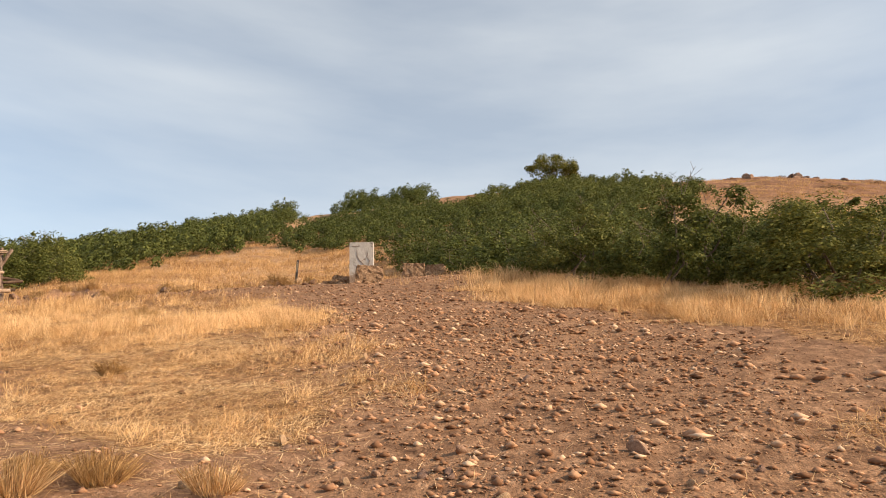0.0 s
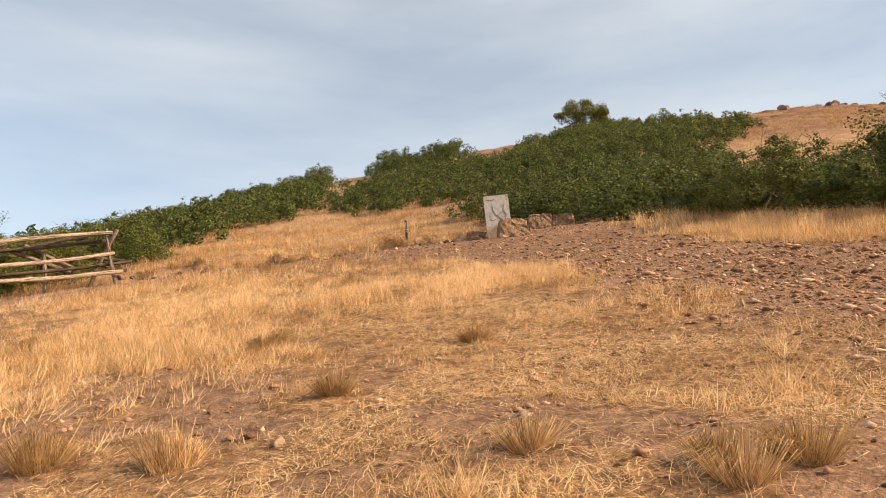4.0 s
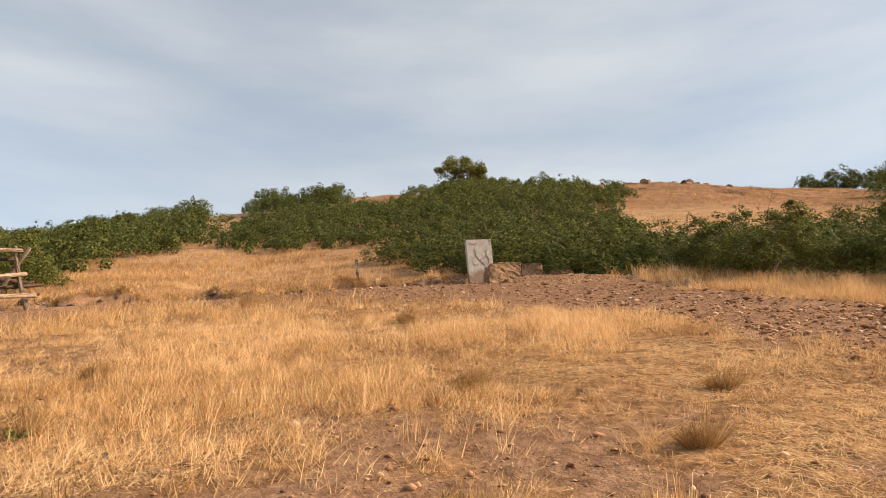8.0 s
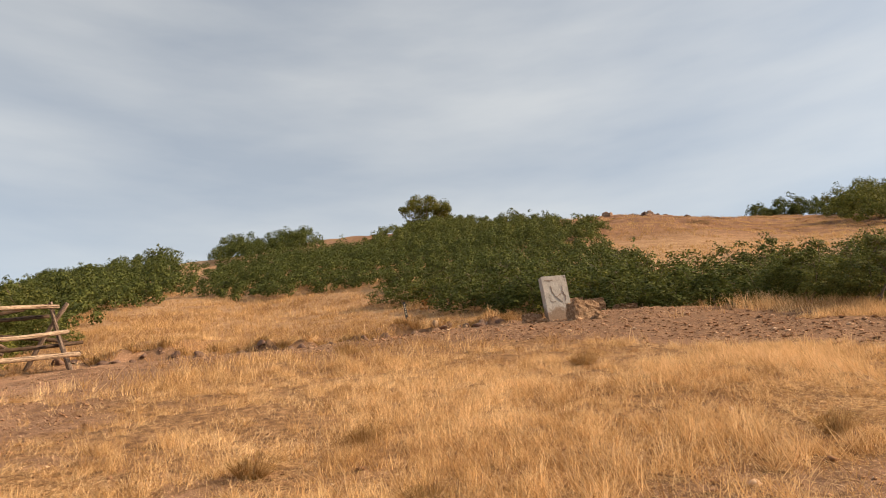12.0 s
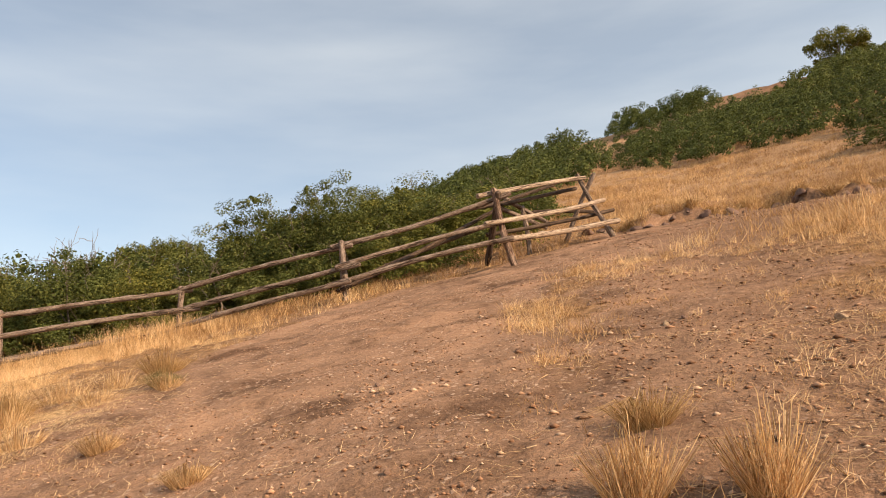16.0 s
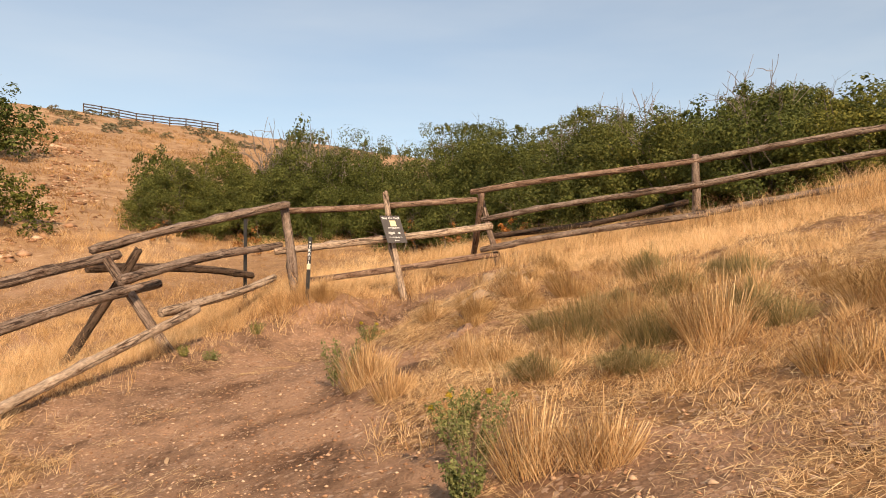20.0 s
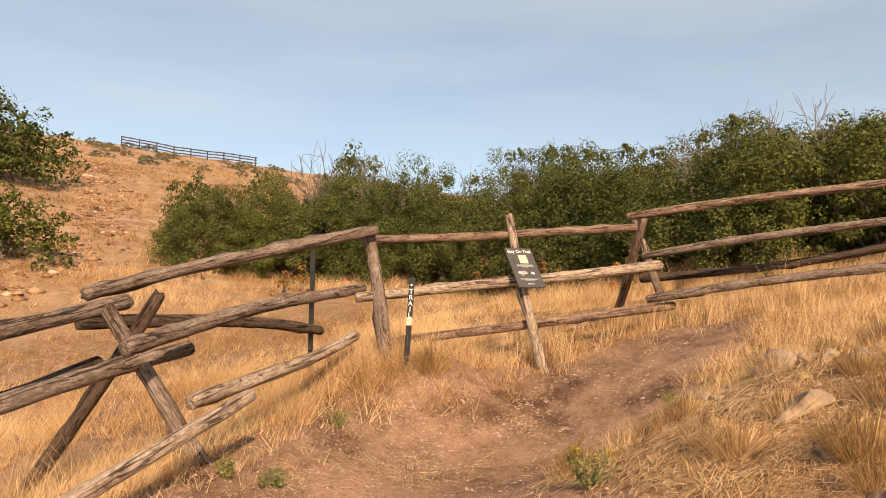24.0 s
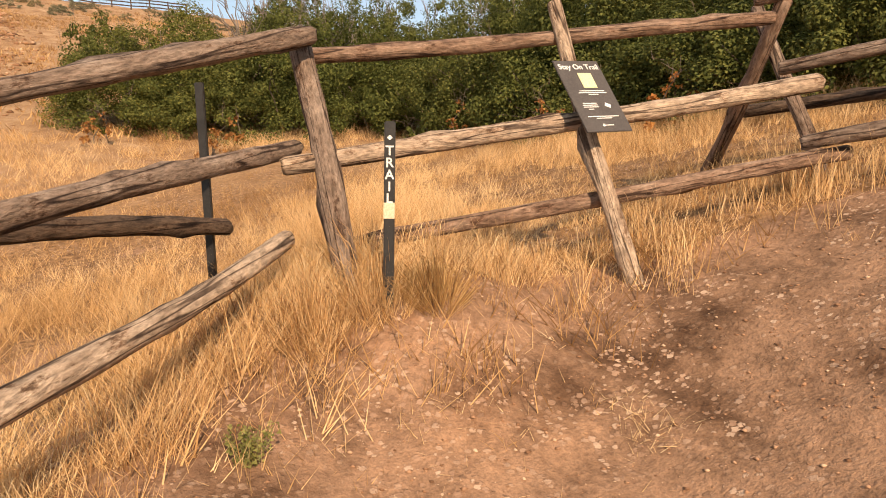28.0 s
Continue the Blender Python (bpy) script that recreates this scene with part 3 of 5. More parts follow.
def make_shrub(seed, leaves, size, label, clump_count=60, height=2.2, width=1.35, dead=6, tree=False, material=None, name=""):
    """A gambel-oak shrub: stems from one root, a lumpy leafy crown, leafy sprigs on top and bare twigs sticking out."""
    rng = np.random.RandomState(seed)
    root = thing(name or ("oak_tree" if tree else "oak_shrub"), label, "tree" if tree else "shrub")
    lob = rng.uniform(0, 6.28, 3)
    cl = []
    lo = 0.45 if tree else 0.04
    for k in range(clump_count):
        a, u = rng.uniform(0, 2 * math.pi), math.sqrt(rng.uniform(0.0, 1))
        r = width * u * (1 + 0.16 * math.sin(2 * a + lob[0]) + 0.1 * math.sin(5 * a + lob[1]))
        dome = math.sqrt(max(0.0, 1 - u * u)) * (1 + 0.18 * math.sin(3 * a + lob[2]) * u + rng.uniform(-0.12, 0.12))
        z = height * (lo + (1 - lo) * dome * rng.uniform(0.08, 1.0) ** (0.45 if tree else 0.7)) * 0.92
        cl.append((r * math.cos(a), r * math.sin(a), z, rng.uniform(0.17, 0.36) * width / 1.35))
    cl = np.array(cl)
    sprigs = []
    for k in range(16):
        c = cl[rng.randint(len(cl))]
        d = np.array([rng.normal(0, 0.8), rng.normal(0, 0.8), rng.uniform(0.4, 1.0)])
        d /= np.linalg.norm(d)
        ln = rng.uniform(0.5, 0.95) * c[3]
        for t in np.linspace(0.5, 1.0, 4):
            sprigs.append((*(c[:3] + d * ln * t), 0.075 * width / 1.35 * (1.25 - 0.6 * t)))
    cl2 = np.concatenate([np.repeat(cl, 5, 0), np.array(sprigs)])
    v, f = leaf_cloud(rng, leaves, cl2, size)
    part("crown", mesh_np("crown", v, f), material or M_LEAF, root, "dense dark green oak leaves")["kind"] = "stuff"
    sticks = []
    for k in range(5 if height > 1 else 2):
        c = cl[rng.randint(len(cl))]
        b = rng.normal(0, 0.2, 2)
        sticks.append(stick((b[0], b[1], -0.35), c[:3], 0.03, 0.01, 4, 4, rng, 0.04))
    if tree:
        sticks.append(stick((0, 0, -0.4), (0.1, 0, height * 0.6), 0.13, 0.06, 7, 4, rng, 0.03))
    v, f = join(sticks)
    part("trunk", mesh_np("trunk", v, f), M_TWIG, root, "grey-brown woody stems")["kind"] = "stuff"
    tw = []
    for k in range(dead):
        c = cl[rng.randint(len(cl))]
        base = c[:3]
        tip = base + np.array([rng.normal(0, 0.22), rng.normal(0, 0.22), c[3] + rng.uniform(0.15, 0.45)])
        tw.append(stick(base, tip, 0.008, 0.003, 3, 3, rng, 0.06))
        for _ in range(4):
            m = base + (tip - base) * rng.uniform(0.5, 0.95)
            tw.append(stick(m, m + np.array([rng.normal(0, 0.12), rng.normal(0, 0.12), rng.uniform(0.06, 0.2)]), 0.005, 0.002, 3, 1))
    if tw:
        v, f = join(tw)
        part("twig_spray", mesh_np("twig_spray", v, f), M_TWIG, root, "bare grey twigs")["kind"] = "stuff"
    return root


def scatter(poly, gap, seed, tries=4000):
    """Points at least gap apart inside a polygon."""
    r = random.Random(seed)
    xs, ys = [p[0] for p in poly], [p[1] for p in poly]
    out = []
    for _ in range(tries):
        x, y = r.uniform(min(xs), max(xs)), r.uniform(min(ys), max(ys))
        inside = False
        for (ax, ay), (bx, by) in zip(poly, poly[1:] + poly[:1]):
            if (ay > y) != (by > y) and x < (bx - ax) * (y - ay) / (by - ay) + ax:
                inside = not inside
        if inside and all((x - u) ** 2 + (y - w) ** 2 > gap * gap for u, w in out):
            out.append((x, y))
    return out


NEAR_LABEL = "dense green gambel oak shrub on the dry hillside"
near_shrubs = [make_shrub(11 + k, 20000, 0.05, NEAR_LABEL, 84, dead=3 + 4 * k) for k in range(3)]
FAR_LABEL = "green oak shrub in a thicket higher up the slope"
far_shrubs = [make_shrub(31 + k, 3700, 0.092, FAR_LABEL, 90, dead=2 + 3 * k, material=M_LEAF_FAR) for k in range(2)]
mid_shrubs = [make_shrub(41 + k, 11500, 0.056, FAR_LABEL, 90, dead=4 + 6 * k) for k in range(2)]
tall_shrubs = [make_shrub(51 + k, 30000, 0.056, FAR_LABEL, 120, 3.6, 1.9, 3 + 3 * k) for k in range(3)]
used = set()


def plant(kinds, x, y, s, seed, group, sink=0.05, sz=None):
    r = random.Random(seed)
    base = kinds[r.randrange(len(kinds))]
    up = Vector((H(x - 0.6, y) - H(x + 0.6, y), H(x, y - 0.6) - H(x, y + 0.6), 1.2)).normalized()
    turn = Vector((0, 0, 1)).rotation_difference(up) @ Euler((r.uniform(-0.08, 0.08), r.uniform(-0.08, 0.08), r.uniform(0, 6.28))).to_quaternion()
    m = Matrix.LocRotScale((x, y, H(x, y) - sink), turn,
                           (s * r.uniform(0.9, 1.15), s * r.uniform(0.9, 1.15), (sz or s) * r.uniform(0.85, 1.15)))
    if base.name not in used:
        used.add(base.name)
        ob = base
        ob.matrix_world = m
    else:
        ob = copy_thing(base, Matrix())
        ob.matrix_basis = m
    return tagged(ob, group=group)


FRONT = [(0.2, 23.0), (0.9, 20.6), (2.0, 17.4), (2.9, 15.0), (4.6, 13.4), (6.4, 12.0), (9, 10.2), (14, 9), (17, 17), (13, 26), (6, 30), (-1.5, 30.5)]
MID_THICKET = [fan(*p) for p in ((-0.222, 50), (-0.12, 44.5), (0.0, 44.5), (0.06, 38), (0.16, 33), (0.33, 31), (0.32, 42), (0.27, 52), (0.25, 60), (0.02, 66), (-0.1, 72), (-0.212, 64))]
KNOLL_THICKET = [fan(*p) for p in ((-0.185, 80), (-0.07, 80), (-0.08, 92), (-0.175, 92))]
CREST_THICKET = [fan(*p) for p in ((-0.06, 66), (0.06, 60), (0.2, 58), (0.32, 60), (0.34, 68), (0.25, 78), (0.14, 96), (0.08, 96), (0.03, 78))]
WEST_THICKET = [fan(*p) for p in ((-0.262, 55), (-0.262, 66), (-0.275, 88), (-0.36, 92), (-0.5, 88), (-0.68, 72), (-0.76, 44), (-0.62, 33), (-0.44, 36), (-0.36, 45), (-0.275, 49))]
LEFT_FRONT = [(-47.0, 9.0), (-46.8, 13.5), (-45, 18.3), (-40, 19.6), (-34.5, 18.0), (-29, 17.4), (-25.2, 18.5), (-21.8, 20.3), (-18.9, 22.4), (-17.4, 26), (-17.0, 31)]
n = 0
for x, y in scatter(FRONT, 1.75, 1):
    n += 1
    d = (x - 3) + (y - 14)
    if d > 9 and n % 3 == 0:
        continue
    plant(near_shrubs if d < 5.0 else far_shrubs, x, y, 1.0, n, "oak thicket beside the concrete ruin", sz=0.69)
for x, y in scatter([(-4.6, 38), (-2.4, 32), (-0.5, 27), (0.6, 23), (3, 30), (1.5, 38), (-3, 41)], 1.9, 5):
    n += 1
    plant(far_shrubs, x, y, 1.1, n, "oak thicket beside the concrete ruin", sz=0.7)


def far_thicket(poly, gap, size, tall, seed, label, lift=None):
    """Shrubs that grow into one another far up the slope: one crown of leaves in lumps, with sprigs standing out on top."""
    rng = np.random.RandomState(seed)
    vs = []
    for x, y in scatter(poly, gap, seed):
        q = rng.uniform(0.75, 1.2)
        grow = lift(x, y) if lift else 1.0
        w, h = size * q, tall * q * grow
        lumps = []
        for _ in range(18):
            a_, u_ = rng.uniform(0, 6.28), math.sqrt(rng.uniform(0, 1))
            lumps.append((w * u_ * math.cos(a_), w * u_ * math.sin(a_), h * (0.1 + 0.8 * math.sqrt(1 - u_ * u_) * rng.uniform(0.1, 1.0) ** 0.7), rng.uniform(0.2, 0.31) * w))
        lumps = np.array(lumps)
        tips = lumps[rng.randint(len(lumps), size=9)].copy()
        tips[:, :3] += rng.normal(0, 0.3, (9, 3)) * tips[:, 3:4] + np.array([0, 0, 0.75]) * tips[:, 3:4]
        tips[:, 3] *= 0.4
        v, _ = leaf_cloud(rng, int(1800 * q), np.concatenate([np.repeat(lumps, 6, 0), tips]), 0.075 * size)
        v[:, 2] += hill(x + v[:, 0], y + v[:, 1]) - 0.05
        v[:, :2] += (x, y)
        vs.append(v)
    v = np.concatenate(vs)
    me = mesh_np("oak_thicket", v, np.arange(len(v)).reshape(-1, 3))
    me.materials.append(M_LEAF_FAR)
    return tagged(new("oak_thicket", me), label, "shrubs", kind="stuff")


far_thicket(MID_THICKET, 2.1, 1.6, 1.85, 2, "green oak thicket halfway up the dry slope")
far_thicket(KNOLL_THICKET, 2.2, 1.9, 2.9, 12, "dark oak thicket on the shoulder of the hill")
far_thicket(CREST_THICKET, 2.4, 1.9, 2.1, 13, "broad green oak thicket below the hill crest")
far_thicket(WEST_THICKET, 2.7, 2.2, 2.5, 14, "green oak thicket across the upper slope")
# rows behind the fence, following its curve
for row, off in enumerate((0.6, 2.4, 4.8, 7.8)):
    for (ax, ay), (bx, by) in zip(LEFT_FRONT, LEFT_FRONT[1:]):
        L = math.hypot(bx - ax, by - ay)
        nx_, ny_ = -(by - ay) / L, (bx - ax) / L
        for k in range(max(1, round(L / 1.9))):
            t = (k + 0.5) / max(1, round(L / 1.9))
            n += 1
            r = random.Random(n)
            x, y = ax + (bx - ax) * t + nx_ * (off + r.uniform(-0.5, 0.5)) + r.uniform(-0.4, 0.4), ay + (by - ay) * t + ny_ * (off + r.uniform(-0.5, 0.5))
            close = row < 2 and x > -31 and y < 25
            tall = float(np.interp(x, (-47, -40, -34.4, -31.6, -29.3, -27, -24), (4.5, 4.15, 3.25, 3.0, 2.75, 2.4, 2.1))) / 2.15
            if x < -45.3:
                tall *= float(np.interp(y, (8.5, 10, 12, 14), (0.5, 0.68, 0.82, 0.97)))
            if row > 1 and n % 2:
                continue
            if row < 2 and tall > 1.25:
                plant(tall_shrubs, x, y, 0.85 if close else 1.1, n, "oak thicket behind the rail fence", sz=tall * 0.6 * r.uniform(0.95, 1.05))
            else:
                plant(near_shrubs if close and row == 0 else mid_shrubs if row < 2 else far_shrubs, x, y, 1.15 if close else 1.3 if x > -34 else 1.6 if y > 13 else 1.2, n, "oak thicket behind the rail fence", sz=tall * r.uniform(0.82, 1.1) * (0.98 if y > 25 else 1))
for x, y, s in ((-24.0, 22.7, 1.1), (-23.1, 22.9, 1.35), (-21.9, 23.3, 1.25), (-20.5, 22.9, 1.4), (-19.3, 23.8, 1.2), (-20.6, 25.0, 1.3), (-22.6, 24.8, 1.25)):
    n += 1
    plant(tall_shrubs, x, y, 0.95, n, "oak thicket behind the rail fence", sz=s * 0.6)
for x, y, s in ((-46.8, 3.9, 1.15), (-47.6, 2.6, 1.3), (-46.9, 1.2, 1.2), (-68, 2.0, 1.9), (-69.5, 0.2, 2.2), (-67.5, -1.5, 2.0)):
    n += 1
    plant(far_shrubs, x, y, s * 1.15, n, "lone shrubs in the gully", sz=s * (0.85 if x > -60 else 1.15))
far_thicket([fan(*p) for p in ((0.6, 117), (0.6, 121), (0.8, 121), (0.8, 115))], 2.3, 2.5, 4.4, 15, "row of oaks along the skyline", lambda x, y: 0.75 + 0.3 * min(1.0, max(0.0, (x - 68) / 12)))
far_thicket([fan(*p) for p in ((0.8, 62), (0.74, 92), (0.78, 121), (1.2, 118), (1.25, 60))], 3.6, 3.0, 5.0, 16, "dense dark oak wood on the slope beneath the mountain")
sage = [make_shrub(91, 2000, 0.08, "low grey-green sagebrush on the far tan hill", 30, 0.9, 0.75, 0, False, M_SAGELEAF, "sagebrush")]
rs_ = random.Random(4)
for k in range(40):
    n += 1
    plant(sage, rs_.uniform(-123, -98), rs_.uniform(3, 42), rs_.uniform(0.9, 1.7), n, "sagebrush dotted over the far hill", sz=0.8)
brush = [make_shrub(93, 1200, 0.075, "low brown dry brush on the hill crest", 24, 0.6, 0.8, 0, False, M_DRYBRUSH, "dry_brush")]
for k in range(34):
    n += 1
    plant(brush, rs_.uniform(14, 62), rs_.uniform(72, 106), rs_.uniform(0.7, 1.6), n, "dry brush dotted over the hill crest", sz=0.42)
rust = [make_shrub(95, 420, 0.06, "small rust-coloured dying oak sprout at the thicket edge", 14, 0.8, 0.45, 2, False, M_RUST, "oak_sprout")]
for x, y, s in ((-43.6, 12.2, 1.3), (-40.5, 17.6, 1.4), (-36.5, 17.2, 1.3), (-32.8, 16.9, 1.2), (-45.0, 9.2, 1.1), (-3.6, 33.9, 1.0)):
    n += 1
    plant(rust, x, y, s, n, "rust-coloured oak sprouts")
hill_tree = make_shrub(77, 13000, 0.19, "round-crowned lone oak tree on the hill crest", 72, 6.0, 3.9, 2, True)
hill_tree.matrix_world = Matrix.Translation((5.6, 104.5, H(5.6, 104.5) - 0.4))
for k, (x, y, q) in enumerate(((-52.6, 44.5, 1.15), (-50.4, 47.0, 1.2), (-47.5, 47.5, 1.05), (-54.5, 43.0, 0.95))):
    ridge_tree = copy_thing(hill_tree, Matrix())
    ridge_tree.matrix_basis = Matrix.LocRotScale((x, y, H(x, y) - 0.3), Euler((0, 0, 1.3 * k + 1)), (0.65, 0.65, q * 0.78))
    tagged(ridge_tree, "dark round-crowned oak tree rising behind the thicket", "tree", "oak trees behind the thicket")


def dead_shrub_mesh(seed):
    """Bare forking branches, one unit tall."""
    rng = np.random.RandomState(seed)
    sticks = []

    def fork(p, d, ln, r, depth):
        q = p + d * ln
        sticks.append(stick(p, q, r, r * 0.62, 4, 3, rng, 0.05))
        if depth:
            for _ in range(3):
                e = d + rng.normal(0, 0.42, 3) + np.array([0, 0, 0.16])
                fork(p + (q - p) * rng.uniform(0.55, 1.0), e / np.linalg.norm(e), ln * rng.uniform(0.5, 0.78), r * 0.6, depth - 1)

    for _ in range(3):
        d = np.array([rng.normal(0, 0.22), rng.normal(0, 0.22), 1.0])
        fork(np.array([rng.normal(0, 0.03), rng.normal(0, 0.03), -0.04]), d / np.linalg.norm(d), 0.5, 0.013, 3)
    v, f = join(sticks)
    top = v[:, 2].max()
    return mesh_np("dead_shrub", v / np.array([top * 1.15, top * 1.15, top]), f)


dead_meshes = [dead_shrub_mesh(300 + k) for k in range(3)]
for k in range(3):
    dead_meshes[k].materials.append(M_DEADWOOD)
for k, (x, y, top) in enumerate(((-48.5, 10.5, 7.15), (-48.1, 14.5, 8.95), (-47.9, 15.1, 8.7), (-47.5, 16.0, 8.85), (-47.3, 16.7, 8.6), (-46.7, 18.3, 8.4), (-45.4, 19.6, 8.2), (-43.5, 20.6, 8.2), (-33.6, 19.5, 7.6), (-33.0, 20.2, 7.55), (-31.8, 19.3, 7.35), (-31.2, 19.2, 7.25), (-29.5, 19.0, 7.2), (-27.2, 19.6, 7.3))):
    bare = new("dead_shrub", dead_meshes[k % 3])
    tall = top - H(x, y) + 0.1
    bare.matrix_world = Matrix.LocRotScale((x, y, H(x, y) - 0.1), Euler((0, 0, 2.1 * k)), (tall * 0.95, tall * 0.95, tall))
    tagged(bare, "bare grey dead branches standing above the thicket", "dead shrub", "dead shrubs in the thicket")
for k in near_shrubs + far_shrubs + mid_shrubs + tall_shrubs:
    if k.name not in used:
        plant([k], 12, 12.5, 1.0, 900 + n, "oak thicket beside the concrete ruin")


# ---- rail fence ----
rail_fence = thing("rail_fence", "weathered log buck-and-rail fence with three sagging rails", "fence", at=(-22.2, 17.6, H(-22.2, 17.6)))


def rail(p0, p1, r0=0.062, r1=0.055, m=None, seed=0, name="rail", label="", bend=0.02):
    o = rail_fence.matrix_world.translation
    ob = part(name, log_mesh((Vector(p1) - Vector(p0)).length, r0, r1, seed, bend=bend), m or M_LOG, rail_fence, label)
    ob.matrix_local = log_pose(Vector(p0) - o, Vector(p1) - o)
    return ob


# panel beside the camera's last steps
rail((-24.9, 3.3, 1.62), (-27.18, 6.61, 2.653), 0.07, 0.068, M_LOG, 1)
rail((-24.2, 3.6, 1.1), (-27.1, 7.15, 2.25), 0.078, 0.072, M_LOG, 2)
rail((-23.6, 4.3, 0.62), (-26.2, 7.54, 1.93), 0.066, 0.06, M_PALE, 3)
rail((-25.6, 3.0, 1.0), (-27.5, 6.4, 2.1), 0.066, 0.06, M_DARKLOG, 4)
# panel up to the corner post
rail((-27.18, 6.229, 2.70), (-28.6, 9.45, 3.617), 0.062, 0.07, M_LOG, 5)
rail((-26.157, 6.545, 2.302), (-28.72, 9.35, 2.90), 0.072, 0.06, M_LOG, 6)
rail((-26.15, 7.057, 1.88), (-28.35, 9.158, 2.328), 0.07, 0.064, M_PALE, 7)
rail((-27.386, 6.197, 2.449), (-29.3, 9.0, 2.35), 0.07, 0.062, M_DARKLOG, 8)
# panel with the sign
rail((-28.9, 9.45, 3.519), (-27.757, 12.8, 3.834), 0.056, 0.052, M_REDLOG, 9)
rail((-28.52, 9.188, 2.783), (-27.46, 12.975, 3.328), 0.058, 0.066, M_PALE, 10)
rail((-28.6, 9.6, 2.22), (-27.2, 12.98, 2.804), 0.06, 0.058, M_REDLOG, 11)
# panels climbing behind the slope
rail((-27.89, 12.75, 3.984), (-24.8, 15.72, 4.47), 0.058, 0.05, M_REDLOG, 12)
rail((-27.8, 12.95, 3.463), (-24.19, 14.9, 3.93), 0.056, 0.05, M_LOG, 13)
rail((-27.4, 12.70, 2.877), (-24.1, 14.9, 3.45), 0.056, 0.05, M_LOG, 14)
rail((-28.85, 13.78, 3.21), (-25.5, 15.9, 3.80), 0.056, 0.05, M_DARKLOG, 15)
rail((-25.15, 15.45, 4.44), (-22.0, 17.7, 4.95), 0.056, 0.05, M_LOG, 16)
rail((-24.9, 14.8, 3.86), (-21.55, 17.4, 4.48), 0.056, 0.05, M_LOG, 17)
rail((-24.8, 14.9, 3.42), (-21.6, 17.1, 4.02), 0.054, 0.05, M_LOG, 18)
rail((-22.4, 17.5, 4.91), (-18.5, 18.45, 5.66), 0.056, 0.05, M_LOG, 19)
rail((-22.1, 17.2, 4.42), (-18.1, 17.98, 5.12), 0.056, 0.05, M_LOG, 20)
rail((-21.9, 17.0, 4.05), (-18.2, 17.75, 4.76), 0.054, 0.05, M_LOG, 21)
rail((-18.95, 18.3, 5.62), (-15.4, 19.95, 6.70), 0.056, 0.052, M_LOG, 22)
rail((-18.6, 17.85, 5.08), (-15.6, 19.6, 5.98), 0.056, 0.05, M_LOG, 23)
rail((-18.7, 17.7, 4.70), (-15.2, 19.2, 5.56), 0.056, 0.05, M_LOG, 24)
rail((-18.9, 18.9, 4.9), (-15.7, 20.6, 6.3), 0.05, 0.045, M_DARKLOG, 25)
rail((-18.6, 17.9, 4.6), (-15.9, 20.4, 6.5), 0.045, 0.04, M_DARKLOG, 26, name="brace")
rail((-16.05, 19.6, 6.64), (-14.2, 22.75, 7.62), 0.058, 0.052, M_PALE, 27)
rail((-15.78, 19.149, 5.903), (-13.7, 22.129, 6.828), 0.058, 0.052, M_PALE, 28)
rail((-15.48, 19.25, 5.53), (-13.4, 22.161, 6.293), 0.06, 0.054, M_PALE, 29)
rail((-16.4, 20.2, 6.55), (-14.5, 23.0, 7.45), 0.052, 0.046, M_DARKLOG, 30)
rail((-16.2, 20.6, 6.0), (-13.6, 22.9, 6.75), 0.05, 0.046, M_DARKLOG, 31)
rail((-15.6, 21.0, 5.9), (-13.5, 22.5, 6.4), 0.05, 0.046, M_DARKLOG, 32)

rail((-16.12, 20.86, 6.76), (-15.2, 22.42, 6.39), 0.06, 0.05, M_LOG, 33, name="brace")
rail((-15.89, 21.24, 6.95), (-15.11, 22.57, 6.49), 0.06, 0.05, M_LOG, 34, name="brace")
rail((-15.98, 21.09, 6.8), (-14.99, 22.77, 7.56), 0.05, 0.045, M_DARKLOG, 35, name="brace")
rail((-15.44, 22.01, 6.72), (-14.2, 23.6, 6.92), 0.055, 0.05, M_DARKLOG, 36)


def leg(p_top, x, y, r, m, seed, name="post"):
    rail((x, y, H(x, y) - 0.12), p_top, r, r * 0.88, m, seed, name=name, bend=0.015)


leg((-26.98, 6.42, 2.60), -26.35, 7.3, 0.075, M_LOG, 41, "buck_leg")
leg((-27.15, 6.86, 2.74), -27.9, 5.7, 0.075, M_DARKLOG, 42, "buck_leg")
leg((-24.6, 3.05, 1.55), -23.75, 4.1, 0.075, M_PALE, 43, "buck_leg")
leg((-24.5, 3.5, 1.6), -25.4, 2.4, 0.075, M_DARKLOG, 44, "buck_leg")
leg((-28.78, 9.42, 3.60), -28.02, 9.45, 0.085, M_LOG, 45)
rail((-27.46, 11.25, 1.85), (-28.33, 11.18, 3.92), 0.06, 0.053, M_PALE, 46, name="leaning_post", bend=0.015)
leg((-28.15, 13.1, 4.0), -27.45, 13.15, 0.06, M_LOG, 47, "buck_leg")
leg((-27.72, 12.9, 3.98), -29.0, 13.4, 0.062, M_REDLOG, 48, "buck_leg")
leg((-25.0, 15.55, 4.56), -24.95, 15.5, 0.07, M_LOG, 49)
leg((-22.2, 17.58, 5.02), -22.1, 17.4, 0.07, M_LOG, 50)
leg((-18.7, 18.32, 5.74), -18.45, 18.0, 0.07, M_LOG, 51)
leg((-15.75, 19.85, 6.82), -15.2, 19.24, 0.075, M_REDLOG, 52, "buck_leg")
leg((-15.6, 19.7, 6.7), -16.3, 20.8, 0.07, M_DARKLOG, 53, "buck_leg")
leg((-14.4, 22.75, 7.72), -13.5, 22.1, 0.06, M_LOG, 54, "buck_leg")
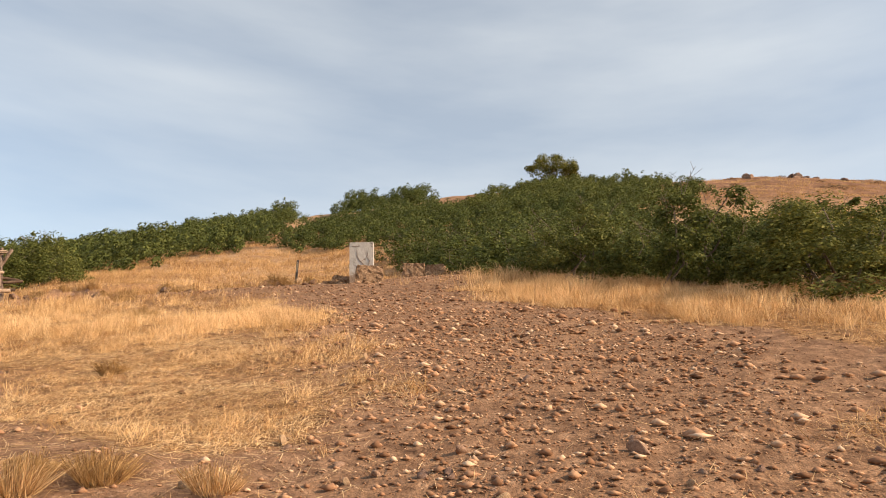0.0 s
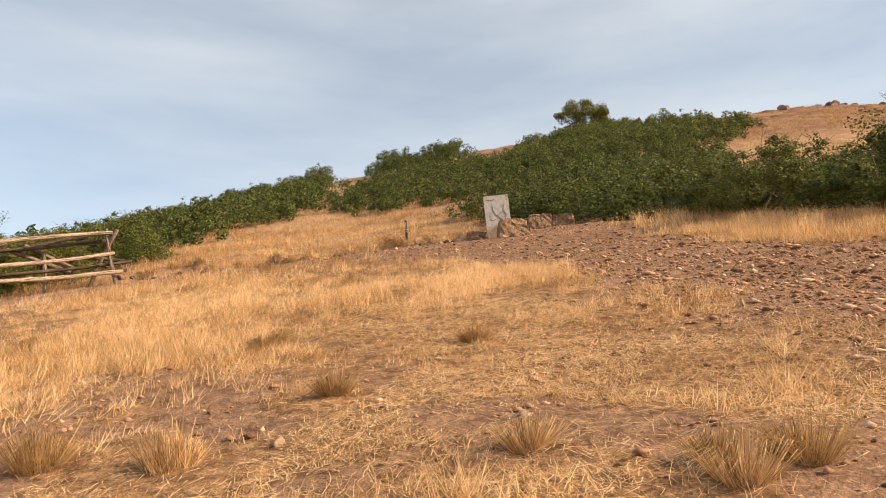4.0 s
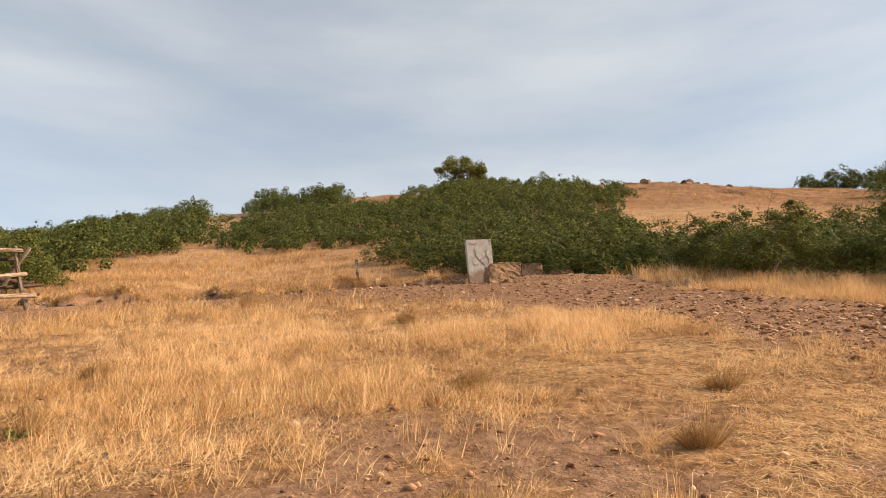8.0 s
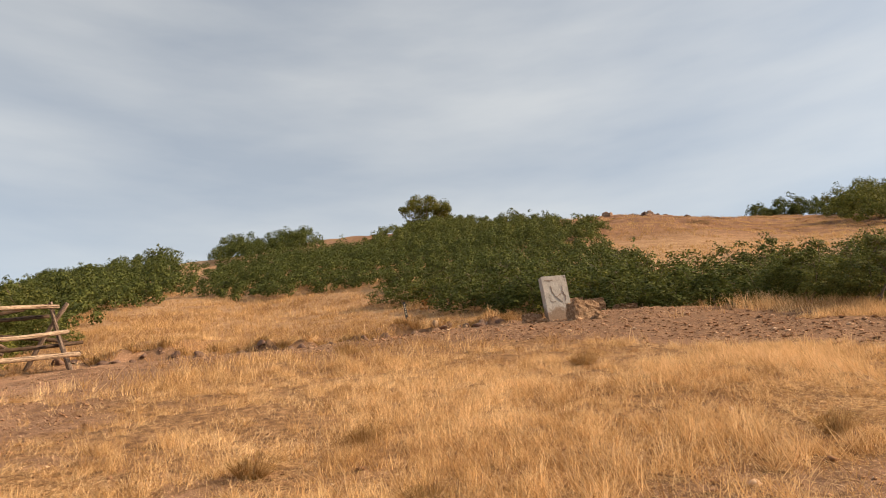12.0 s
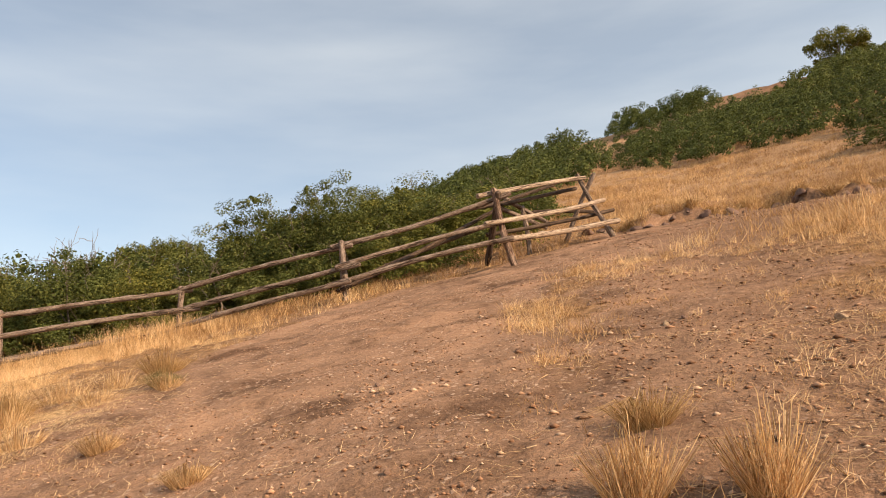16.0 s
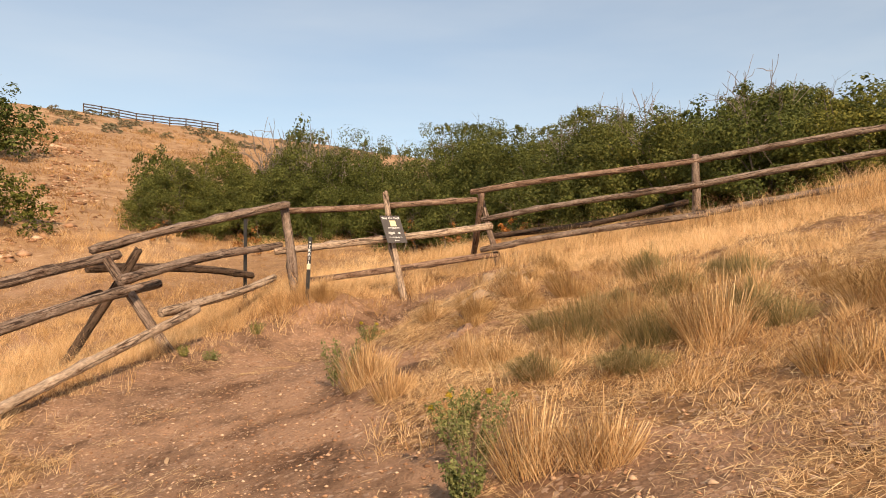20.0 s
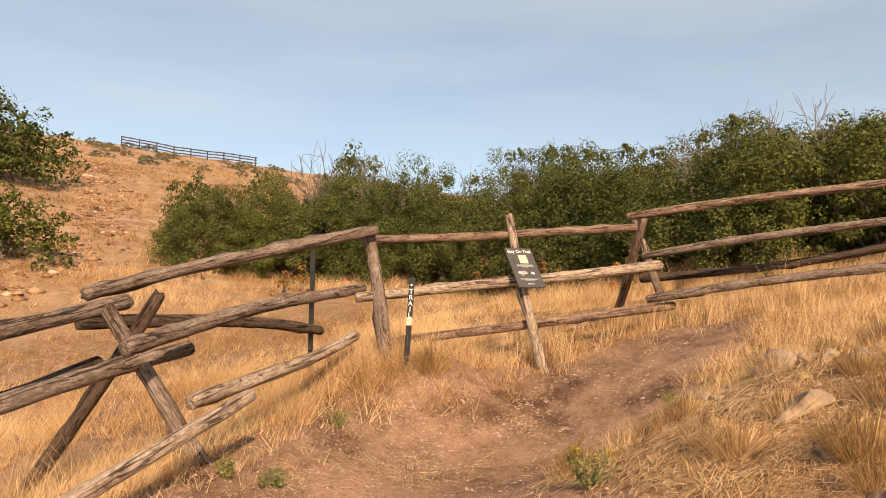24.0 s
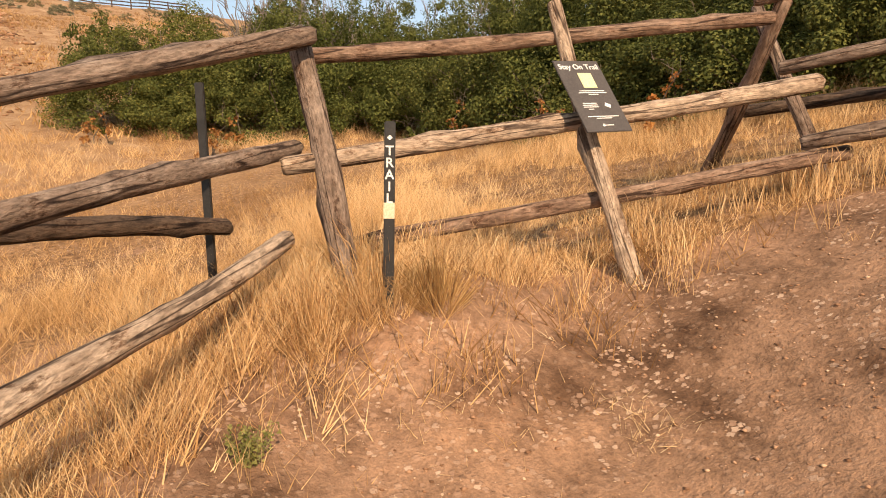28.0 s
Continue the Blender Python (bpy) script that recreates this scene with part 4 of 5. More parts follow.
leg((-13.95, 22.6, 7.66), -14.9, 22.9, 0.06, M_LOG, 55, "buck_leg")
leg((-15.6, 21.72, 6.85), -15.5, 21.8, 0.055, M_LOG, 56)


# ---- trail markers and sign ----
def box(name, sx, sy, sz, bevel=0.004, z0=0.0):
    bm = bmesh.new()
    bmesh.ops.create_cube(bm, size=1)
    bmesh.ops.scale(bm, vec=(sx, sy, sz), verts=bm.verts)
    bmesh.ops.translate(bm, vec=(0, 0, sz / 2 + z0), verts=bm.verts)
    if bevel:
        bmesh.ops.bevel(bm, geom=bm.edges[:], offset=bevel, segments=2, affect="EDGES")
    me = bpy.data.meshes.new(name)
    bm.to_mesh(me)
    bm.free()
    return me


def letters(text, size, material, parent, m, name="lettering"):
    cu = bpy.data.curves.new(name, "FONT")
    cu.body, cu.size, cu.align_x, cu.align_y, cu.extrude, cu.offset = text, size, "CENTER", "CENTER", 0.0008, size * 0.02
    ob = new(name, cu)
    dg = bpy.context.evaluated_depsgraph_get()
    me = bpy.data.meshes.new_from_object(ob.evaluated_get(dg))
    bpy.data.objects.remove(ob)
    me.materials.clear()
    o = part(name, me, material, parent)
    o.matrix_local = m
    return o


def plate(name, w, h, material, parent, m, label=""):
    o = part(name, box(name, w, 0.003, h, 0, -h / 2), material, parent, label)
    o.matrix_local = m
    return o


trail_stake = thing("trail_marker", "slim black trail stake with white lettering and cream band", "marker", at=pose(-27.70, 9.54, H(-27.70, 9.54), 0, 2, 62))
sh = 3.015 - H(-27.66, 9.58)
stake_part = part("stake", box("stake", 0.062, 0.03, sh + 0.3, 0.006, -0.3), M_BLACK, trail_stake)
plate("cream_band", 0.0635, 0.09, M_CREAM, stake_part, pose(0, -0.0155, sh - 0.50, 0, 0, 0), "cream reflective band")
for k, ch in enumerate("TRAIL"):
    letters(ch, 0.075, M_WHITE, stake_part, pose(0, -0.0165, sh - 0.165 - 0.067 * k, 90, 0, 0), "letter")
plate("diamond", 0.022, 0.022, M_WHITE, stake_part, pose(0, -0.0155, sh - 0.09, 0, 45, 0))

back_post = thing("black_post", "plain black steel post behind the fence", "post", at=pose(-29.3, 8.88, H(-29.3, 8.88), 0, -1, 60))
part("stake", box("stake", 0.06, 0.04, 3.37 - H(-29.3, 8.88) + 0.3, 0.006, -0.3), M_BLACK, back_post)

hill_marker = thing("trail_marker", "thin black trail stake leaning back beside eroded rocks", "marker", at=pose(-5.46, 24.0, H(-5.46, 24.0) - 0.1, -16, -6, 0))
hill_stake = part("stake", box("stake", 0.07, 0.025, 1.04, 0.005, -0.1), M_BLACK, hill_marker)
for k in range(5):
    plate("pale_mark", 0.03, 0.035, M_CREAM, hill_stake, pose(0, -0.014, 0.84 - 0.075 * k))

# sign on the leaning post
TL, TR, BL, BR = Vector((-28.059, 11.021, 3.463)), Vector((-28.045, 11.397, 3.469)), Vector((-27.69, 10.922, 2.959)), Vector((-27.693, 11.305, 2.98))
ux = ((TR - TL) + (BR - BL)).normalized()
uz = ((TL - BL) + (TR - BR)).normalized()
uz = (uz - ux * uz.dot(ux)).normalized()
un = ux.cross(uz)
if un.dot(Vector((1, -0.5, 0))) < 0:
    un = -un
SW, SH = ((TR - TL).length + (BR - BL).length) / 2, ((TL - BL).length + (TR - BR).length) / 2
yax = uz.cross(ux)
sm = Matrix(((ux.x, yax.x, uz.x, 0), (ux.y, yax.y, uz.y, 0), (ux.z, yax.z, uz.z, 0), (0, 0, 0, 1)))
sm.translation = (TL + TR + BL + BR) / 4 - yax * 0.0
trail_sign = thing("trail_sign", "dark grey-brown Stay On Trail sign screwed to a leaning fence post", "sign", at=sm)
sign_panel = part("panel", box("panel", SW, 0.012, SH, 0.003, -SH / 2), M_SIGN, trail_sign)
F0 = -0.0095
letters("Stay On Trail", SW * 0.165, M_WHITE, sign_panel, pose(0, F0 + 0.0015, SH * 0.40, 90, 0, 0), "title")
plate("yellow_panel", SW * 0.30, SH * 0.21, M_YELLOW, sign_panel, pose(SW * 0.05, F0 + 0.001, SH * 0.205), "pale yellow square")
for w, z, x in ((0.55, 0.055, 0.03), (0.62, 0.03, 0.03), (0.22, 0.005, 0.03), (0.30, -0.12, -0.16), (0.33, -0.145, -0.16), (0.33, -0.17, -0.16), (0.12, -0.2, -0.18), (0.68, -0.30, 0.0), (0.34, -0.325, 0.0), (0.22, -0.42, 0.02)):
    plate("text_line", SW * w, SH * 0.011, M_WHITE, sign_panel, pose(SW * x, F0 + 0.001, SH * z))
plate("picture", SW * 0.12, SH * 0.05, M_WHITE, sign_panel, pose(SW * 0.22, F0 + 0.001, SH * -0.15, 0, 25, 0))
plate("emblem", SW * 0.05, SW * 0.05, M_WHITE, sign_panel, pose(SW * -0.08, F0 + 0.001, SH * -0.42, 0, 45, 0))
for z in (0.45, -0.45):
    plate("screw_head", 0.008, 0.008, M_TWIG, sign_panel, pose(0, F0 + 0.001, SH * z, 0, 45, 0))


# ---- concrete ruin ----
def rough_block(name, w, d, h, seed, cuts=5, jit=0.02, taper=0.0):
    bm = bmesh.new()
    bmesh.ops.create_cube(bm, size=1)
    bmesh.ops.subdivide_edges(bm, edges=bm.edges[:], cuts=cuts, use_grid_fill=True)
    rr = random.Random(seed)
    for v in bm.verts:
        x, y, z = v.co
        v.co.x, v.co.y, v.co.z = x * w * (1 - taper * (z + 0.5)), y * d * (1 - taper * (z + 0.5)), (z + 0.5) * h
        edge = (abs(x) > 0.49) + (abs(y) > 0.49) + (z > 0.49)
        k = jit * (0.5 + 0.6 * edge)
        v.co += Vector([rr.uniform(-k, k) for _ in range(3)])
        if edge >= 2:
            v.co.x -= math.copysign(jit * 1.2, x)
            v.co.z -= jit * 0.8 if z > 0.49 else 0
    me = bpy.data.meshes.new(name)
    bm.to_mesh(me)
    bm.free()
    return me


slab = tagged(part("concrete_slab", rough_block("concrete_slab", 0.59, 0.2, 1.19, 3, 9, 0.0015), M_SLAB), "upright mottled grey concrete slab leaning on the hillside", "concrete slab")
slab.matrix_world = pose(-2.454, 19.77, 6.04, -1.2, -4.4, 4.3)


def crack(points, width, seed):
    """A ragged dark crack across the front of the slab; points are its corners, across and up."""
    rr = random.Random(seed)
    vs, fs = [], []
    for (ax, az), (bx, bz) in zip(points, points[1:]):
        for k in range(6):
            t = k / 6
            q_ = width * rr.uniform(0.35, 1.3)
            x_, z_ = ax + (bx - ax) * t + rr.uniform(-0.008, 0.008), az + (bz - az) * t + rr.uniform(-0.008, 0.008)
            off = Vector((bz - az, ax - bx)).normalized() * q_
            vs += [(x_ - off.x, -0.1085, z_ - off.y), (x_ + off.x, -0.1085, z_ + off.y), (x_ + off.x * 0.6, -0.1, z_ + off.y * 0.6), (x_ - off.x * 0.6, -0.1, z_ - off.y * 0.6)]
    for k in range(len(vs) // 4 - 1):
        for i in range(4):
            j = (i + 1) % 4
            fs.append((4 * k + i, 4 * k + j, 4 * k + 4 + j, 4 * k + 4 + i))
    me = bpy.data.meshes.new("crack")
    me.from_pydata(vs, [], fs)
    part("crack", me, M_DARKSTONE, slab, "dark ragged crack in the concrete")


crack([(-0.12, 0.95), (-0.09, 0.8), (-0.02, 0.68), (0.06, 0.6), (0.12, 0.55)], 0.0065, 1)
crack([(0.17, 0.96), (0.14, 0.82), (0.2, 0.7), (0.16, 0.55)], 0.0065, 2)
crack([(-0.24, 1.1), (-0.12, 1.07), (-0.02, 1.09)], 0.006, 3)
crack([(-0.02, 0.68), (0.05, 0.72), (0.14, 0.78)], 0.006, 4)
crack([(-0.2, 0.62), (-0.12, 0.57), (-0.04, 0.6)], 0.005, 5)
for name, x, y, w, d, h, rz, rx, lab, m in (
        ("rubble_block", -2.14, 19.05, 0.66, 0.4, 0.4, 12, -3, "broken brown rubble-concrete block in front of the slab", M_RUBBLE),
        ("rubble_block", -1.5, 21.9, 0.62, 0.42, 0.46, 4, 3, "squarish weathered concrete block with a dark underside", M_RUBBLE),
        ("rubble_block", -0.88, 21.9, 0.56, 0.4, 0.40, -6, 0, "small brown concrete block beside the oak thicket", M_RUBBLE),
        ("rubble_block", -0.2, 21.5, 0.6, 0.36, 0.2, -5, 3, "low brown concrete remnant under the oak shrubs", M_RUBBLE),
        ("rubble_block", -3.05, 20.0, 0.4, 0.3, 0.22, 30, 3, "tilted reddish rubble block behind the slab", M_RUBBLE),
        ("flat_slab", -1.95, 18.6, 0.5, 0.3, 0.05, 20, -6, "flat pale brown concrete fragment lying on the dirt", M_RUBBLE),
        ("flat_slab", -3.1, 19.4, 0.5, 0.3, 0.09, -25, -8, "flat brown concrete fragment beside the slab", M_RUBBLE)):
    ob = tagged(part(name, rough_block(name, w, d, h + 0.1, int(x * 100) % 97, 6, 0.014 if h > 0.15 else 0.02, 0.03), m), lab, "concrete block")
    ob.matrix_world = pose(x, y, H(x, y) - 0.12, rx, 0, rz)


# ---- loose stones ----
stone_meshes = []
for k in range(6):
    for m in (M_STONE, M_PALESTONE, M_DARKSTONE):
        sm_ = stone_mesh(100 + k, random.uniform(0.5, 0.75))
        sm_.materials.append(m)
        stone_meshes.append(sm_)


def stone(x, y, s, k, label="", z=None, group="loose stones on the hillside"):
    ob = new("stone", stone_meshes[k % len(stone_meshes)])
    r = random.Random(int(x * 1000 + y * 77))
    ob.matrix_world = Matrix.LocRotScale((x, y, (H(x, y) if z is None else z) + s * 0.18), Euler((r.uniform(-.2, .2), r.uniform(-.2, .2), r.uniform(0, 6.28))), (s, s * r.uniform(0.6, 0.95), s * r.uniform(0.8, 1.1)))
    return tagged(ob, label or ("pinkish-brown stone lying on the dirt", "pale sandy stone lying on the dirt", "dark brown stone lying on the dirt")[k % 3], "stone", group)


for x, y, s, k in ((0.12, 6.4, 0.06, 1), (-1.69, 6.48, 0.065, 4), (0.06, 8.81, 0.06, 1), (1.5, 7.66, 0.075, 0), (-3.18, 8.47, 0.05, 2), (-2.99, 6.32, 0.065, 1), (-10.6, 10.26, 0.07, 1), (0.79, 5.39, 0.075, 1),
                   (1.15, 6.13, 0.06, 3), (2.05, 6.0, 0.10, 0), (-6.12, 7.49, 0.08, 2), (-13.86, 9.89, 0.05, 1), (-12.98, 10.73, 0.05, 2), (-11.78, 10.84, 0.06, 4), (-21.61, 6.59, 0.05, 1), (-25.36, 9.15, 0.05, 7), (-19.0, 10.18, 0.07, 0), (-19.3, 10.7, 0.035, 1),
                   (-26.6, 8.3, 0.06, 0)):
    stone(x, y, s, k)
rr = random.Random(8)
for k in range(190):
    x, y = rr.gauss(1.9, 1.0), 4.4 + 4.2 * rr.random() ** 1.6
    stone(x + 0.5 - 0.1 * y, y, rr.choice((0.018, 0.022, 0.026, 0.03, 0.036, 0.05)), rr.choice((0, 3, 6, 9, 12, 15, 1, 2, 5, 8)))
for k in range(60):
    x, y = rr.uniform(-14.0, -9.8), rr.uniform(7.6, 13)
    stone(x, y, rr.choice((0.016, 0.02, 0.026, 0.035)), rr.choice((0, 3, 6, 9, 12, 15, 1, 2, 5, 8)))
for x, y, s, k, lab in ((-23.5, 10.5, 0.32, 1, "broad pale rock slab showing through the dry mound"), (-22.86, 9.97, 0.3, 4, "broad pale rock slab showing through the dry mound"), (-24.25, 10.42, 0.2, 3, "brown rock at the edge of the dry mound"), (-22.4, 9.6, 0.15, 2, "brown rock half buried beside the trail"), (-21.7, 9.1, 0.17, 0, "flat grey-brown rock beside the trail"), (-21.95, 9.35, 0.14, 3, "flat grey-brown rock beside the trail"),
                        (-4.9, 22.6, 0.26, 1, "pale rock in the eroded bank"), (-5.5, 22.6, 0.3, 0, "reddish rock in the eroded bank"), (-6.3, 22.7, 0.28, 0, "reddish rock in the eroded bank"), (-4.2, 22.2, 0.24, 1, "pale rock in the eroded bank")):
    stone(x, y, s, k, lab, H(x, y) - s * 0.3, group="rocks on the slope")
for k in range(16):
    x, y, q_ = rr.gauss(38.5, 4.0), rr.gauss(102, 1.0), rr.uniform(0.5, 1.3)
    stone(x, y, q_, rr.choice((0, 3, 2, 5)), "reddish boulder in an outcrop on the hill crest", H(x, y) - q_ * 0.2, "rocks on the crest")
for k in range(26):
    x, y, q_ = rr.gauss(-23.35, 0.3), rr.gauss(10.6, 0.22), rr.uniform(0.04, 0.12)
    stone(x, y, q_, rr.choice((1, 4, 7, 10, 13, 0)), "pale crumbling rock piece on the dry mound", H(x, y) - q_ * 0.2, "rocks on the slope")


# ---- gravel, grass, straw ----
def strew(rng, count, x0, x1, y0, y1, weight):
    x, y = rng.uniform(x0, x1, count), rng.uniform(y0, y1, count)
    keep = rng.uniform(size=count) < weight(x, y)
    return x[keep], y[keep]


OCTA = (np.array([(1, 0.1, 0.1), (0.1, 1, -0.1), (-1, -0.1, 0.2), (-0.1, -1, 0.1), (0.15, -0.1, 1), (0, 0, -0.8)]),
        np.array([(0, 1, 4), (1, 2, 4), (2, 3, 4), (3, 0, 4), (1, 0, 5), (2, 1, 5), (3, 2, 5), (0, 3, 5)]))


def pebbles(name, x, y, size, seed, label):
    rng = np.random.RandomState(seed)
    v0, f0 = OCTA
    cnt = len(x)
    sc = size * np.minimum(rng.lognormal(-0.15, 0.75, cnt), np.where((x < -8) & (x > -30), 2.6, 5.5))
    v = v0[None] * (1 + rng.normal(0, 0.2, (cnt, len(v0), 1)))
    v = v * (sc[:, None, None] * np.stack([np.ones(cnt), rng.uniform(0.6, 1, cnt), rng.uniform(0.35, 0.6, cnt)], 1)[:, None, :])
    a = rng.uniform(0, 6.28, cnt)
    ca, sa = np.cos(a)[:, None], np.sin(a)[:, None]
    vx, vy = v[..., 0] * ca - v[..., 1] * sa, v[..., 0] * sa + v[..., 1] * ca
    base = floor_z(x, y)
    v = np.stack([vx + x[:, None], vy + y[:, None], v[..., 2] + base[:, None] + sc[:, None] * 0.12], -1).reshape(-1, 3)
    f = (f0[None] + (np.arange(cnt) * len(v0))[:, None, None]).reshape(-1, 3)
    me = mesh_np(name, v, f, [("tone", np.repeat(rng.uniform(size=cnt), len(v0)))])
    me.materials.append(M_GRAVEL)
    tagged(new(name, me), label, "gravel", kind="stuff")


mg, ng, lg, bg = mat("gravel_stones", 0.92, 0.15)
lg.new(mixc(ng, lg, 1.0, ramp(ng, lg, attr(ng, "tone"), [(0.0, (0.16, 0.085, 0.048)), (0.35, (0.32, 0.175, 0.1)), (0.75, (0.46, 0.275, 0.165)), (1.0, (0.66, 0.48, 0.33))]),
            ramp(ng, lg, noise_tex(ng, lg, 40), [(0.3, (0.75, 0.75, 0.75)), (0.7, (1.15, 1.15, 1.15))]), "MULTIPLY"), bg.inputs["Base Color"])
M_GRAVEL = mg
rng = np.random.RandomState(21)


def gravel_w(x, y):
    g = 1 - sstep(0.8, 2.4, near_line(x, y, GRAVEL))
    u = 0.55 * (1 - sstep(0.8, 2.0, near_line(x, y, UPPER)))
    t = 0.35 * (1 - sstep(0.6, 1.6, near_line(x, y, TRAIL)))
    r = 0.4 * (1 - sstep(0.8, 2.6, near_line(x, y, RED)))
    q_ = 0.4 * (1 - sstep(0.8, 2.4, near_line(x, y, STONY)))
    t = np.maximum(t, 0.3 * (1 - sstep(0.5, 1.5, near_line(x, y, YARD))) * (0.3 + 1.2 * vnoise(x, y, 1.2, 43)))
    r, q_, u = [k * (0.15 + 1.3 * sstep(0.3, 0.7, 0.6 * vnoise(x, y, 0.9, 41) + 0.4 * vnoise(x, y, 2.6, 42))) for k in (r, q_, u)]
    return np.maximum.reduce([g, u, t, r, q_, np.full(np.shape(x), 0.02)])


x, y = strew(rng, 46000, -14.5, 7, 3.4, 21, gravel_w)
pebbles("gravel", x, y, 0.014, 1, "mixed pinkish gravel strewn over the bare dirt")
x, y = strew(rng, 30000, -2.5, 5.8, 3.8, 12.5, gravel_w)
pebbles("coarse_gravel", x, y, 0.0092, 3, "coarse angular gravel on the brown dirt")
x, y = strew(rng, 60000, -13.5, 5, 8.5, 22.5, lambda x, y: (1 - sstep(0.6, 2.2, np.minimum(near_line(x, y, UPPER), near_line(x, y, RUIN)))) * (0.4 + 0.6 * vnoise(x, y, 1.1, 81)))
pebbles("upper_gravel", x, y, 0.011, 8, "dark and pale stones strewn over the dirt below the ruin")
x, y = strew(rng, 110000, -28, -10, 5, 17, lambda x, y: 1.4 * gravel_w(x, y))
pebbles("trail_gravel", x, y, 0.007, 2, "fine gravel on the reddish trail")

x, y = strew(rng, 45000, -24, 3, 4.3, 9.5, lambda x, y: 0.12 + 0.3 * sstep(0.2, 0.6, dirt_mask(x, y)))
pebbles("soil_clods", x, y, 0.0095, 5, "small brown clods and stones in the grass soil")

WASH = [(-41.5, 2.0), (-43.8, 4.4), (-46.8, 6.0), (-53, 6.5), (-69, 6.4), (-92, 5.3)]
x, y = strew(rng, 30000, -95, -40, 0, 13, lambda x, y: np.exp(-near_line(x, y, WASH) ** 2 / (0.5 + 0.035 * np.maximum(-x - 44, 0))) * (0.15 + 0.85 * sstep(0.3, 0.7, vnoise(x, y, 0.9, 52))))
pebbles("pale_scree", x, y, 0.06, 7, "pale rock fragments strewn down the dry wash of the far hillside")


def blades(name, x, y, h, width, lean, seed, material, label, lie=False, tone=None, category="grass", thin=False, ang=None, droop=0.0):
    """One blade at each place: bent, or with thin a single sliver; lie lays it on the soil."""
    rng = np.random.RandomState(seed)
    cnt = len(x)
    a = rng.uniform(0, 6.28, cnt) if ang is None else ang
    hh = h * rng.uniform(0.55, 1.25, cnt)
    ln = lean * rng.uniform(0.2, 1.6, cnt)
    z = floor_z(x, y) - 0.005
    p = np.stack([x, y, z], 1)
    up = np.array([0, 0, 1.0])
    turn = a + 1.2 if not lie else a + 1.57
    side = np.stack([-np.sin(a), np.cos(a), rng.normal(0, 0.4, cnt)], 1) if lie else np.stack([-np.sin(turn), np.cos(turn), np.zeros(cnt)], 1)
    side = side * (width * rng.uniform(0.6, 1.3, cnt))[:, None]
    dirv = np.stack([np.cos(a), np.sin(a), np.zeros(cnt)], 1)
    tn = rng.uniform(size=cnt) if tone is None else np.clip(tone + rng.normal(0, 0.16, cnt), 0, 1)
    i = np.arange(cnt)[:, None]
    if lie:
        run = np.stack([np.cos(a), np.sin(a), np.zeros(cnt)], 1) * hh[:, None]
        end = p + run
        end[:, 2] = floor_z(end[:, 0], end[:, 1]) + rng.uniform(0.002, 0.03, cnt)
        p[:, 2] += 0.006 + rng.uniform(0.002, 0.02, cnt)
        v = np.stack([p - side, p + side, end], 1).reshape(-1, 3)
        f = i * 3 + np.array([[0, 1, 2]])
        k = 3
    elif thin:
        tip = p + dirv * (ln * hh)[:, None] + up * (hh * (1 - 0.3 * np.minimum(ln, 1)))[:, None]
        v = np.stack([p - side, p + side, tip], 1).reshape(-1, 3)
        f = i * 3 + np.array([[0, 1, 2]])
        k = 3
    else:
        mid = p + dirv * (ln * hh * 0.35)[:, None] + up * (hh * (0.58 + 0.25 * droop))[:, None]
        tip = p + dirv * (ln * hh)[:, None] + up * (hh * (1 - 0.25 * np.minimum(ln, 1)) * (1 - 0.55 * droop))[:, None]
        v = np.stack([p - side, p + side, mid - side * 0.8, mid + side * 0.8, tip], 1).reshape(-1, 3)
        f = np.concatenate([i * 5 + np.array([[0, 1, 3]]), i * 5 + np.array([[0, 3, 2]]), i * 5 + np.array([[2, 3, 4]])])
        k = 5
    me = mesh_np(name, v, f, [("tone", np.repeat(tn, k))])
    me.materials.append(material)
    return tagged(new(name, me), label, category, kind="stuff")


def tufts(rng, count, x0, x1, y0, y1, weight, per, spread):
    """Clumped places, and for each blade the mood of its clump from 0 to 1."""
    x, y = strew(rng, count, x0, x1, y0, y1, weight)
    n_ = rng.poisson(per, len(x)) + 2
    xx, yy = np.repeat(x, n_), np.repeat(y, n_)
    return xx + rng.normal(0, spread, len(xx)), yy + rng.normal(0, spread, len(yy)), np.repeat(rng.uniform(size=len(x)), n_)


def patch(x, y):
    """How lush the grass stands, 0 to 1, in drifts about a metre across."""
    return np.clip(2.7 * (0.42 * vnoise(x, y, 0.45, 3) + 0.33 * vnoise(x, y, 1.3, 5) + 0.25 * vnoise(x, y, 3.5, 7)) - 0.86, 0, 1)


def meadow(x, y):
    thin_ = 0.22 + 0.78 * sstep(5.4, 8.0, y + 0.17 * np.maximum(x, -11))
    edge = 0.8 * np.exp(-near_line(x, y, [(1.0, 15.6), (1.8, 13.6), (4.4, 10.8), (8, 8.4)]) ** 2 / 1.2)
    return np.clip((1 - 1.2 * dirt_mask(x, y)), 0, 1) * np.clip(0.1 + 1.15 * patch(x, y) + edge, 0, 1) * thin_


def fringe(x, y):
    """Rank growth along the fence."""
    return np.exp(-near_line(x, y, [(-24.6, 4.2), (-28.2, 9.3), (-27.6, 13.2), (-24.6, 15.2), (-21.8, 17.0)]) ** 2 / 0.5) * (1 - 0.6 * dirt_mask(x, y)) * (1 - 0.7 * sstep(9.8, 10.6, y) * (1 - sstep(13, 14, y)))


